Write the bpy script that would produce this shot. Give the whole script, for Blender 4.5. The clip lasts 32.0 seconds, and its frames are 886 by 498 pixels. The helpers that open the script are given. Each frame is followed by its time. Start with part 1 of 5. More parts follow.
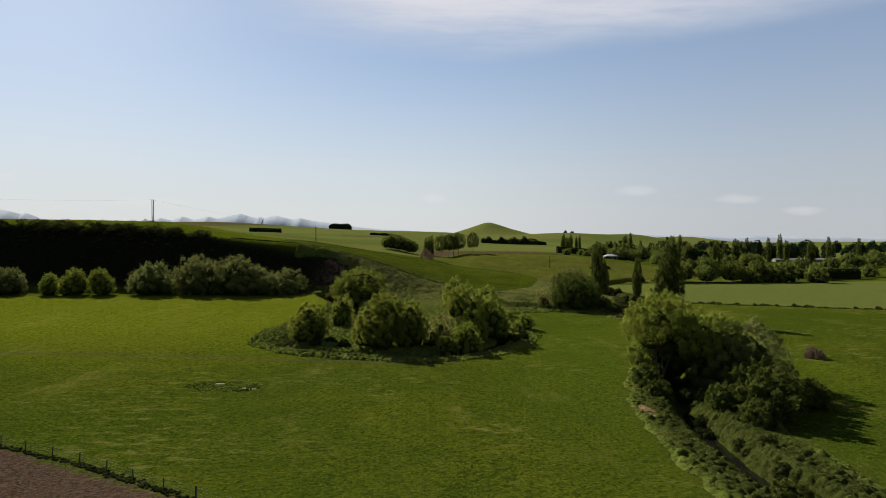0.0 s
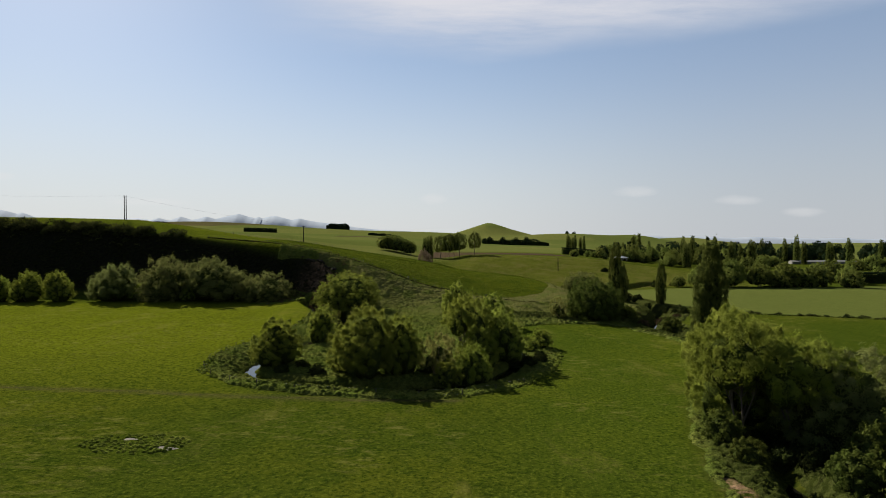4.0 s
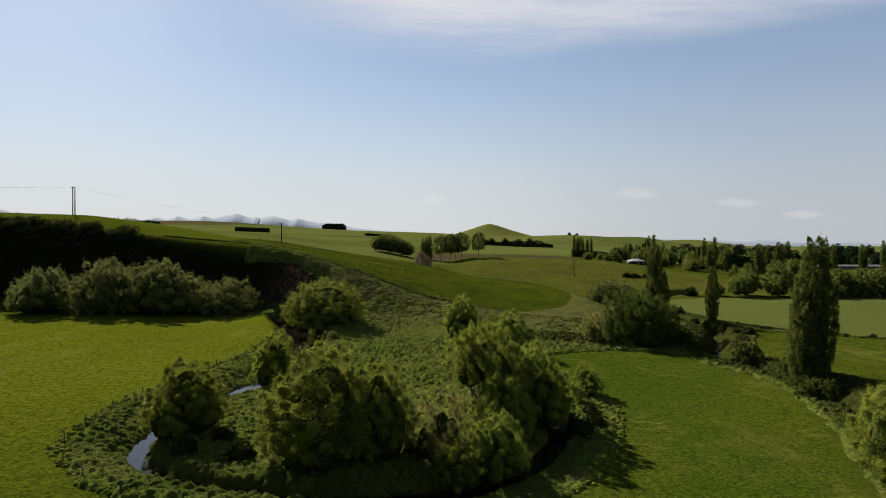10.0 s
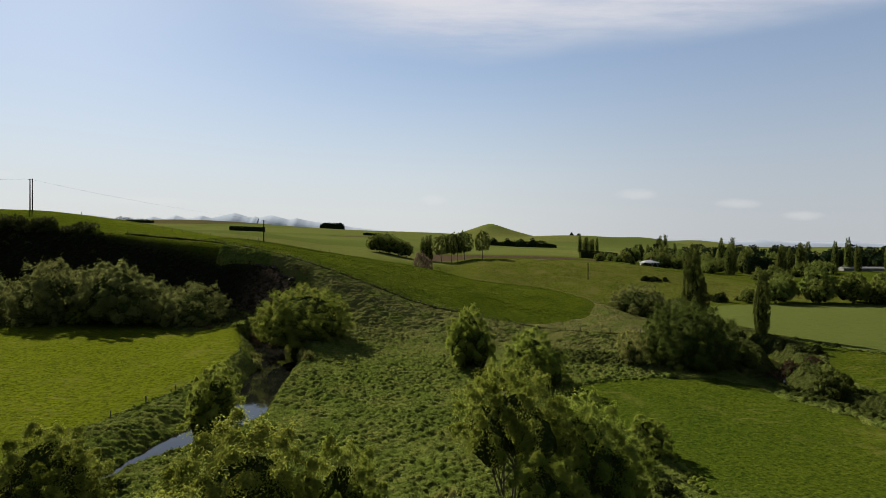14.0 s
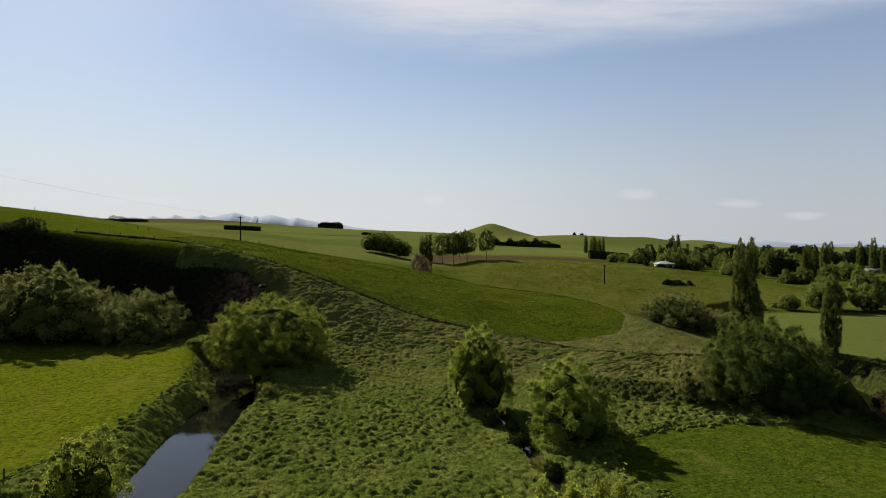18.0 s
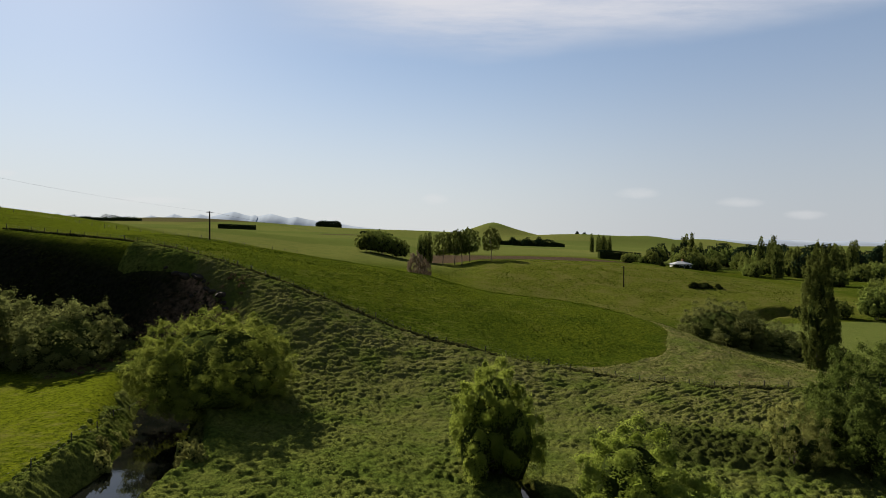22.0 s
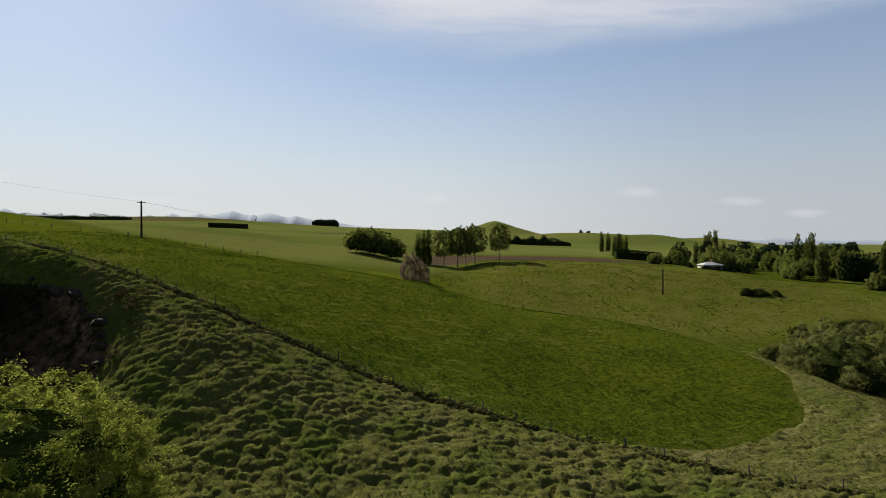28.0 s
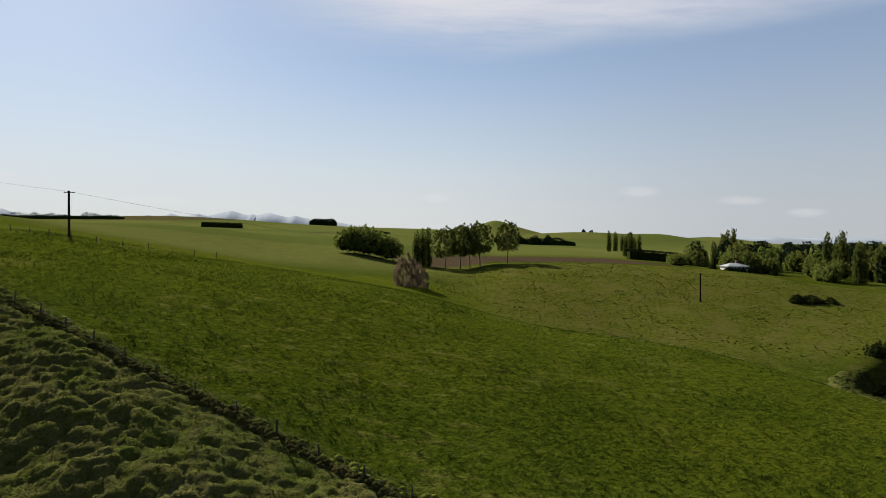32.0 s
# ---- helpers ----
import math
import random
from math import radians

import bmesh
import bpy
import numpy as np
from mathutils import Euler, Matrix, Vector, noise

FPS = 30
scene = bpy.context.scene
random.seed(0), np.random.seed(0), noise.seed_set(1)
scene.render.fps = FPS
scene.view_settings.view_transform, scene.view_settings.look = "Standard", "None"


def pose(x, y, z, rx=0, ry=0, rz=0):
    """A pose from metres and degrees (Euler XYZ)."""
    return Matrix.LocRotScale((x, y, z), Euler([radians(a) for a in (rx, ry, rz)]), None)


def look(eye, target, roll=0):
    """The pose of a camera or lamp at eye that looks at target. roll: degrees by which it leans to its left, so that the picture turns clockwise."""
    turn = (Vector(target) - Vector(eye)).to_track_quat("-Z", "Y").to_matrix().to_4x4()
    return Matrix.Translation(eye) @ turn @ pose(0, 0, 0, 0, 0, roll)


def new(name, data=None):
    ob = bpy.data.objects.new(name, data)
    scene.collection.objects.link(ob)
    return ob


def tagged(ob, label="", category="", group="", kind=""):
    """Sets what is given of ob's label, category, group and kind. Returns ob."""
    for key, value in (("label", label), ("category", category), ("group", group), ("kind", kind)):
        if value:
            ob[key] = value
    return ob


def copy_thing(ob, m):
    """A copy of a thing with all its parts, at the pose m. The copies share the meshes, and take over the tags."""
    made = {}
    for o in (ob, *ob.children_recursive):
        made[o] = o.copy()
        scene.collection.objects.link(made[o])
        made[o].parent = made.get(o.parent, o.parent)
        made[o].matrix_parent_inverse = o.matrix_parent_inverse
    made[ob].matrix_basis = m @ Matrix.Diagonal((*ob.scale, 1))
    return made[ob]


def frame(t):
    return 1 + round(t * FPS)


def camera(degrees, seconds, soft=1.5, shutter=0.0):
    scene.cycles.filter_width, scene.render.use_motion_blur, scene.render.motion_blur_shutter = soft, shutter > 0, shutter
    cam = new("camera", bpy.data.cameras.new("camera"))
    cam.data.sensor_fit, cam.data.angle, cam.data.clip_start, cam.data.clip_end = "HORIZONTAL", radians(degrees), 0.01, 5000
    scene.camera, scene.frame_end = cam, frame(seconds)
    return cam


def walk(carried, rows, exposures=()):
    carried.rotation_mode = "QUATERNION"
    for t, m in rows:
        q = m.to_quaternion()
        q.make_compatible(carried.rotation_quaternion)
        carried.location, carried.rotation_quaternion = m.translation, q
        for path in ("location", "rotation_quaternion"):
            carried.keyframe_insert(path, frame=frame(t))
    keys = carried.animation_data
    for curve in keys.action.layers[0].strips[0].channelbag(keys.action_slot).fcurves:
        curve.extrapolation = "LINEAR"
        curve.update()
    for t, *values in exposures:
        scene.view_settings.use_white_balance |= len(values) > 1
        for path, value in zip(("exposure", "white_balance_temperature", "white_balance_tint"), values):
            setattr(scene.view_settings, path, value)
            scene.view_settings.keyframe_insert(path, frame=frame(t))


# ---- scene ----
cam = camera(73.7, 32.0, 0.7)
# seconds, x, y, z, yaw, pitch, roll of the flight
FLIGHT = [
    (0.0, 0.000, 0.000, 24.000, -1.713, -0.502, 0.336),
    (4.0, 1.007, 29.544, 24.015, -1.721, -0.439, 0.243),
    (8.0, 1.658, 59.225, 24.035, -1.770, -0.342, 0.069),
    (12.0, 1.721, 88.412, 24.012, -1.766, -0.327, -0.122),
    (16.0, 2.420, 117.283, 24.046, -1.737, -0.326, -0.186),
    (20.0, 3.158, 145.866, 24.066, -1.641, -0.371, -0.201),
    (24.0, 4.277, 173.788, 24.039, -1.586, -0.459, -0.138),
    (28.0, 4.805, 201.871, 24.019, -1.544, -0.491, -0.039),
    (32.0, 5.244, 229.908, 24.017, -1.499, -0.517, 0.017),
]
walk(cam, [(t, pose(x, y, z, 90 + pitch, roll, yaw)) for t, x, y, z, yaw, pitch, roll in FLIGHT])

# ---- world, sun ----
SUN_FROM = Vector((-0.54, 0.84, 0.0)).normalized()
SUN_EL = radians(32.5)
sun_dir = Vector((SUN_FROM.x * math.cos(SUN_EL), SUN_FROM.y * math.cos(SUN_EL), math.sin(SUN_EL)))
sun_data = bpy.data.lights.new("sun", "SUN")
sun_data.energy, sun_data.angle, sun_data.color = 5.0, radians(0.6), (1.0, 0.92, 0.76)
sun = new("sun", sun_data)
sun.matrix_world = look(sun_dir * 100, (0, 0, 0))


def link(tree, a, b):
    tree.links.new(a, b)


def node(tree, kind, **settings):
    n = tree.nodes.new(kind)
    for key, value in settings.items():
        if key == "op":
            n.operation = value
        elif key == "blend":
            n.blend_type = value
        elif key == "data":
            n.data_type = value
    return n


def mathn(tree, op, a, b=None, clamp=False):
    n = node(tree, "ShaderNodeMath", op=op)
    n.use_clamp = clamp
    for i, v in enumerate((a, b)):
        if v is None:
            continue
        if isinstance(v, (int, float)):
            n.inputs[i].default_value = v
        else:
            link(tree, v, n.inputs[i])
    return n.outputs[0]


def noise_out(tree, vec, scale, detail=4.0, rough=0.55, stretch=None):
    if stretch:
        m = node(tree, "ShaderNodeMapping")
        m.inputs["Scale"].default_value = stretch
        link(tree, vec, m.inputs["Vector"])
        vec = m.outputs[0]
    n = node(tree, "ShaderNodeTexNoise")
    n.inputs["Scale"].default_value = scale
    n.inputs["Detail"].default_value = detail
    n.inputs["Roughness"].default_value = rough
    link(tree, vec, n.inputs["Vector"])
    return n.outputs["Fac"]


def ramp(tree, fac, lo, hi, a=0.0, b=1.0):
    n = node(tree, "ShaderNodeMapRange")
    n.interpolation_type = "SMOOTHSTEP"
    link(tree, fac, n.inputs["Value"])
    for key, v in (("From Min", lo), ("From Max", hi), ("To Min", a), ("To Max", b)):
        n.inputs[key].default_value = v
    return n.outputs[0]


def mix(tree, fac, a, b, blend="MIX"):
    n = node(tree, "ShaderNodeMix", data="RGBA", blend=blend)
    for slot, v in ((n.inputs[0], fac), (n.inputs[6], a), (n.inputs[7], b)):
        if isinstance(v, (int, float)):
            slot.default_value = v
        elif isinstance(v, tuple):
            slot.default_value = (*v, 1.0)
        else:
            link(tree, v, slot)
    return n.outputs[2]


world = bpy.data.worlds.new("sky")
scene.world = world
world.use_nodes = True
wt = world.node_tree
wt.nodes.clear()
sky = node(wt, "ShaderNodeTexSky")
sky.sky_type, sky.sun_disc = "NISHITA", False
sky.sun_elevation = SUN_EL
sky.sun_rotation = math.atan2(SUN_FROM.x, SUN_FROM.y)
sky.altitude, sky.air_density, sky.dust_density, sky.ozone_density = 100, 1.0, 0.30, 1.5
wc = node(wt, "ShaderNodeTexCoord")
sep = node(wt, "ShaderNodeSeparateXYZ")
link(wt, wc.outputs["Generated"], sep.inputs[0])
# high cirrus: the direction is projected on a flat layer, so that the streaks close up towards the horizon
up = mathn(wt, "MAXIMUM", sep.outputs["Z"], 0.03)
px = mathn(wt, "DIVIDE", sep.outputs["X"], up)
py = mathn(wt, "DIVIDE", sep.outputs["Y"], up)
comb = node(wt, "ShaderNodeCombineXYZ")
link(wt, px, comb.inputs[0]), link(wt, py, comb.inputs[1])
streak = noise_out(wt, comb.outputs[0], 1.3, 9.0, 0.62, (0.55, 1.5, 1.0))
veil = noise_out(wt, comb.outputs[0], 0.45, 5.0, 0.55)
# the bank of cirrus lies ahead, above 19 degrees
ahead = mathn(wt, "MAXIMUM", sep.outputs["Y"], 0.05)
across = mathn(wt, "DIVIDE", sep.outputs["X"], ahead)
rise = mathn(wt, "DIVIDE", sep.outputs["Z"], ahead)
edge = mathn(wt, "ADD", sep.outputs["Z"], mathn(wt, "MULTIPLY", veil, 0.10))
bank = mathn(wt, "MULTIPLY", ramp(wt, edge, 0.345, 0.42), mathn(wt, "MULTIPLY", ramp(wt, across, -0.34, 0.0), ramp(wt, sep.outputs["Z"], 0.42, 0.62, 1.0, 0.15)))
cir = mathn(wt, "MULTIPLY", ramp(wt, streak, 0.28, 0.62, 0.34, 1.0), bank)
cir = mathn(wt, "MULTIPLY", cir, 0.95)
# small flat clouds low over the hills: bearing, rise, half width, half height
low_cloud = mathn(wt, "MULTIPLY", cir, 0.0)
puff = noise_out(wt, wc.outputs["Generated"], 22.0, 5.0, 0.6, (1.0, 1.0, 3.0))
for a0, e0, w0, h0 in ((0.359, 0.089, 0.034, 0.009), (0.538, 0.074, 0.04, 0.008), (0.652, 0.053, 0.035, 0.008), (0.015, 0.077, 0.022, 0.010),
                       (-0.461, 0.073, 0.065, 0.006), (-0.705, 0.116, 0.026, 0.007)):
    du = mathn(wt, "DIVIDE", mathn(wt, "SUBTRACT", across, a0), w0)
    dv = mathn(wt, "DIVIDE", mathn(wt, "SUBTRACT", rise, e0), h0)
    far_off = mathn(wt, "ADD", mathn(wt, "MULTIPLY", du, du), mathn(wt, "MULTIPLY", dv, dv))
    far_off = mathn(wt, "ADD", far_off, mathn(wt, "MULTIPLY", puff, 2.0))
    low_cloud = mathn(wt, "ADD", low_cloud, ramp(wt, far_off, 0.4, 2.6, 0.38, 0.0), True)
# haze towards the horizon
# it glows towards the sun and is thinned behind the view to lower fill
haze = mathn(wt, "MULTIPLY", ramp(wt, sep.outputs["Z"], -0.02, 0.33, 0.95, 0.0), ramp(wt, sep.outputs["Y"], -0.4, 0.5, 0.10, 1.0))
# the clear light blue between the haze and the deeper blue overhead
milk = mathn(wt, "MULTIPLY", ramp(wt, sep.outputs["Z"], 0.40, 0.75, 0.36, 0.0), ramp(wt, sep.outputs["Y"], -0.4, 0.5, 0.0, 1.0))
# the sky is dimmed behind the view, which darkens the shaded sides
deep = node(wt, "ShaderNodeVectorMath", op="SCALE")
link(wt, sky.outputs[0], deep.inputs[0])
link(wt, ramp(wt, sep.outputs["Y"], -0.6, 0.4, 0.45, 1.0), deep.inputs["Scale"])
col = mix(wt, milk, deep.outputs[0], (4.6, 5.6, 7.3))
col = mix(wt, ramp(wt, sep.outputs["X"], 0.05, 0.65, 0.0, 0.22), col, (2.6, 3.5, 5.2))
col = mix(wt, haze, col, mix(wt, ramp(wt, sep.outputs["X"], -0.1, 0.6), (6.8, 7.0, 7.15), (5.1, 5.4, 5.75)))
col = mix(wt, cir, col, (7.5, 7.5, 8.0))
col = mix(wt, low_cloud, col, (8.0, 7.95, 8.0))
bg = node(wt, "ShaderNodeBackground")
bg.inputs["Strength"].default_value = 0.045
link(wt, col, bg.inputs["Color"])
wout = node(wt, "ShaderNodeOutputWorld")
link(wt, bg.outputs[0], wout.inputs["Surface"])
scene.view_settings.exposure = 1.10

# ---- the lie of the land ----
def lattice(ix, iy, seed):
    h = (ix.astype(np.int64) * 374761393 + iy.astype(np.int64) * 668265263 + seed * 974634541) & 0x7FFFFFFF
    h = ((h ^ (h >> 13)) * 1274126177) & 0x7FFFFFFF
    return ((h ^ (h >> 16)) & 0xFFFF) / 65535.0


def value_noise(x, y, size, seed=0):
    """Smooth noise from 0 to 1, with cells of that size in metres."""
    x, y = np.asarray(x, float) / size, np.asarray(y, float) / size
    ix, iy = np.floor(x), np.floor(y)
    fx, fy = x - ix, y - iy
    fx, fy = fx * fx * (3 - 2 * fx), fy * fy * (3 - 2 * fy)
    a, b = lattice(ix, iy, seed), lattice(ix + 1, iy, seed)
    c, d = lattice(ix, iy + 1, seed), lattice(ix + 1, iy + 1, seed)
    return (a + (b - a) * fx) * (1 - fy) + (c + (d - c) * fx) * fy


def rolls(x, y, size, seed=0, octaves=3):
    total, gain = 0.0, 0.5
    for k in range(octaves):
        total = total + gain * (value_noise(x, y, size / 2 ** k, seed + k) - 0.5)
        gain *= 0.5
    return total


def step(v, lo, hi):
    v = np.clip((v - lo) / (hi - lo), 0, 1)
    return v * v * (3 - 2 * v)


# lines along which the slope of the land changes, from the valley to the far hills: x, y, height
LAND = [
    [(-600, -200, 0.5), (0, -200, 0), (60, -200, -1.5), (600, -200, -1)],
    [(-600, 140, 1), (-60, 140, 0), (-20, 138, -1), (30, 138, -1.8), (60, 138, -1.6), (110, 138, -1), (600, 140, 0)],
    [(-600, 340, 4), (-160, 296, 2.5), (-100, 284, 2), (-60, 276, 1.5), (-40, 265, 4.2), (-28, 256, 3.6), (-12, 244, 0.3), (12, 238, 0),
     (35, 230, -0.5), (60, 222, -1.5), (80, 230, -1.5), (110, 235, -0.8), (600, 240, 0)],
    [(-600, 380, 46), (-160, 320, 33), (-100, 308, 27.5), (-60, 297, 23.8), (-31, 285, 17.8), (-19, 279, 14), (-9, 275, 10.6),
     (0, 271, 7.5), (12, 265, 5.2), (25, 261, 3.0), (42, 253, 1.8), (60, 248, 1.3), (78, 250, 0), (110, 262, -0.5), (600, 280, 0)],
    [(-600, 450, 44), (-158, 350, 38), (-100, 350, 29.5), (-63, 345, 25.3), (-30, 338, 20), (0, 330, 15.6), (21, 318, 11.3),
     (46, 308, 8.5), (57, 290, 6.2), (70, 290, 1.5), (90, 300, -1), (130, 310, 0), (600, 320, 0)],
    [(-600, 600, 42), (-160, 520, 33.5), (-100, 480, 25), (-63, 450, 19.5), (-30, 420, 16), (0, 372, 13.5), (21, 362, 8),
     (46, 350, 1.5), (60, 340, -2), (78, 334, -2), (110, 342, -1.0), (160, 345, 0), (600, 350, 0)],
    [(-600, 700, 44), (-160, 620, 36), (-60, 560, 23.5), (-30, 500, 19.5), (0, 480, 14), (15, 472, 13.3), (36, 466, 15.9),
     (60, 463, 16), (85, 460, 15.2), (105, 458, 14.3), (125, 455, 13), (145, 450, 9.5), (167, 448, 6), (210, 445, 2), (600, 450, 1)],
    [(-1000, 800, 50), (-300, 760, 40), (-100, 700, 30), (-25, 640, 23), (30, 620, 16.5), (100, 620, 15.5), (139, 618, 13.8),
     (165, 618, 11.8), (210, 620, 8), (300, 620, 4), (1000, 620, 3)],
    [(-1500, 1100, 64), (-600, 1100, 52), (-268, 1110, 47), (-100, 1100, 42), (0, 1100, 34), (150, 1100, 23), (300, 1100, 18),
     (600, 1100, 8), (1500, 1100, 5)],
    [(-2000, 1500, 95), (-600, 1500, 72), (-180, 1400, 58.5), (50, 1450, 52), (200, 1500, 30), (450, 1500, 18), (800, 1500, 8),
     (2000, 1500, 6)],
    [(-4500, 2600, 120), (-800, 2600, 75), (0, 2600, 55), (279, 2600, 58), (700, 2600, 40), (1200, 2600, 18), (4500, 2600, 15)],
    [(-4500, 4700, 100), (0, 4700, 60), (700, 4700, 30), (1500, 4700, 22), (4500, 4700, 20)],
]
# water courses: the loop of the old river, and the stream along the meadow
LOOP = [(-42, 268), (-37, 254), (-31.5, 240), (-28.2, 229), (-28.2, 220), (-27.6, 210), (-26.2, 200), (-25.8, 192), (-28.6, 183), (-31, 175), (-34, 165),
        (-35, 155), (-32, 145), (-24, 138.5), (-12, 134.5), (0.5, 133.5), (10, 138), (17, 147), (22, 159), (23, 170), (20, 184), (17, 197), (15.7, 208),
        (14, 222), (13, 230)]
STREAM = [(36, -60), (42, 20), (39, 52), (39, 70), (41.6, 90), (47, 108), (54, 124), (62, 140), (70, 158), (75, 176), (75, 192),
          (72, 206), (76, 224), (86, 240), (90, 262), (89, 290), (86.5, 312), (85.5, 326), (90.5, 336), (104, 348), (120, 361), (135, 368)]
WATER, STREAM_WATER = -2.05, -3.9


def smooth_line(points, count):
    """Points at even parameters along a curve through the given ones."""
    p = np.array(points, float)
    p = np.vstack([2 * p[0] - p[1], p, 2 * p[-1] - p[-2]])
    out = []
    for i in range(1, len(p) - 2):
        for s in np.linspace(0, 1, count, endpoint=False):
            a, b, c, d = p[i - 1], p[i], p[i + 1], p[i + 2]
            out.append(0.5 * (2 * b + (c - a) * s + (2 * a - 5 * b + 4 * c - d) * s * s + (3 * b - a - 3 * c + d) * s ** 3))
    out.append(p[-2])
    return np.array(out)


LOOP_LINE, STREAM_LINE = smooth_line(LOOP, 6), smooth_line(STREAM, 6)


def away(x, y, line):
    """Distance of each point from a line of the plan."""
    best = np.full(x.shape, 1e9)
    for (ax, ay), (bx, by) in zip(line[:-1], line[1:]):
        ux, uy = bx - ax, by - ay
        s = np.clip(((x - ax) * ux + (y - ay) * uy) / (ux * ux + uy * uy + 1e-9), 0, 1)
        best = np.minimum(best, np.hypot(x - ax - s * ux, y - ay - s * uy))
    return best


def loop_half(x, y):
    """Half the breadth of the bed of the river loop: broad in the upper western reach, narrow in the eastern one."""
    pool = np.exp(-((x - 0.7) / 5) ** 2 - ((y - 133.5) / 6) ** 2)
    return 0.3 + 2.3 * step(y, 168, 184) * (x < 0) + 0.6 * step(y, 203, 212) * (x < 0) + 0.6 * step(y, 218, 224) * (1 - step(y, 234, 242)) * (x < 0) + 1.3 * pool - 0.2 * (x > 8) * step(y, 168, 190)


def west_of_loop(x, y):
    """1 on the outer bank of the western reach."""
    mid_ = np.interp(y, (133, 145, 155, 165, 175, 184, 192, 200, 210, 220, 240, 254), (-38, -32, -35, -34, -30.5, -27, -25.4, -26.2, -28.6, -30, -31, -36))
    return (x < mid_) & (y > 133) & (y < 262)


def pchip_slopes(h, d):
    m = np.zeros((len(d) + 1,) + d.shape[1:])
    w1, w2 = 2 * h[1:] + h[:-1], h[1:] + 2 * h[:-1]
    same = d[1:] * d[:-1] > 0
    with np.errstate(divide="ignore", invalid="ignore"):
        inner = (w1 + w2) / (w1 / d[:-1] + w2 / d[1:])
    m[1:-1] = np.where(same, inner, 0)
    m[0], m[-1] = d[0], d[-1]
    return m


def pchip(px_, py_, x):
    px_, py_ = np.array(px_, float), np.array(py_, float)
    h = np.diff(px_)
    d = np.diff(py_) / h
    m = pchip_slopes(h, d) if len(d) > 1 else np.array([d[0], d[0]])
    x = np.clip(x, px_[0], px_[-1])
    i = np.clip(np.searchsorted(px_, x) - 1, 0, len(h) - 1)
    s = (x - px_[i]) / h[i]
    return ((1 + 2 * s) * (1 - s) ** 2 * py_[i] + s * (1 - s) ** 2 * h[i] * m[i] + s * s * (3 - 2 * s) * py_[i + 1]
            + s * s * (s - 1) * h[i] * m[i + 1])


def land(x, y):
    """Height of the land before the water has cut into it."""
    ky = np.array([pchip([p[0] for p in line], [p[1] for p in line], x) for line in LAND])
    kz = np.array([pchip([p[0] for p in line], [p[2] for p in line], x) for line in LAND])
    h = np.maximum(np.diff(ky, axis=0), 0.5)
    d = np.diff(kz, axis=0) / h
    m = pchip_slopes(h, d)
    yy = np.clip(y, ky[0], ky[-1])
    i = np.clip((yy[None] >= ky).sum(0) - 1, 0, len(LAND) - 2)
    n = np.arange(len(x))
    hh = h[i, n]
    s = np.clip((yy - ky[i, n]) / hh, 0, 1)
    z = ((1 + 2 * s) * (1 - s) ** 2 * kz[i, n] + s * (1 - s) ** 2 * hh * m[i, n] + s * s * (3 - 2 * s) * kz[i + 1, n]
         + s * s * (s - 1) * hh * m[i + 1, n])
    # far hills: the cone, the green downs, the ploughed rise, the low blue ridges
    r = np.hypot(x - 279, y - 2600)
    z = z + 66 * np.clip(1 - np.sqrt(r * r + 400) / 250, 0, 1) ** 1.45
    for cx, cy, sx, sy, up_ in ((500, 1950, 260, 160, 27), (730, 2050, 110, 160, 18), (1020, 2300, 170, 160, 24), (-500, 1480, 200, 120, 9), (1100, 3300, 300, 200, 40)):
        z = z + up_ * np.exp(-((x - cx) / sx) ** 2 - ((y - cy) / sy) ** 2)
    far = step(y, 500, 1500)
    z = z + far * 14 * rolls(x, y, 420, 3, 2)
    return z


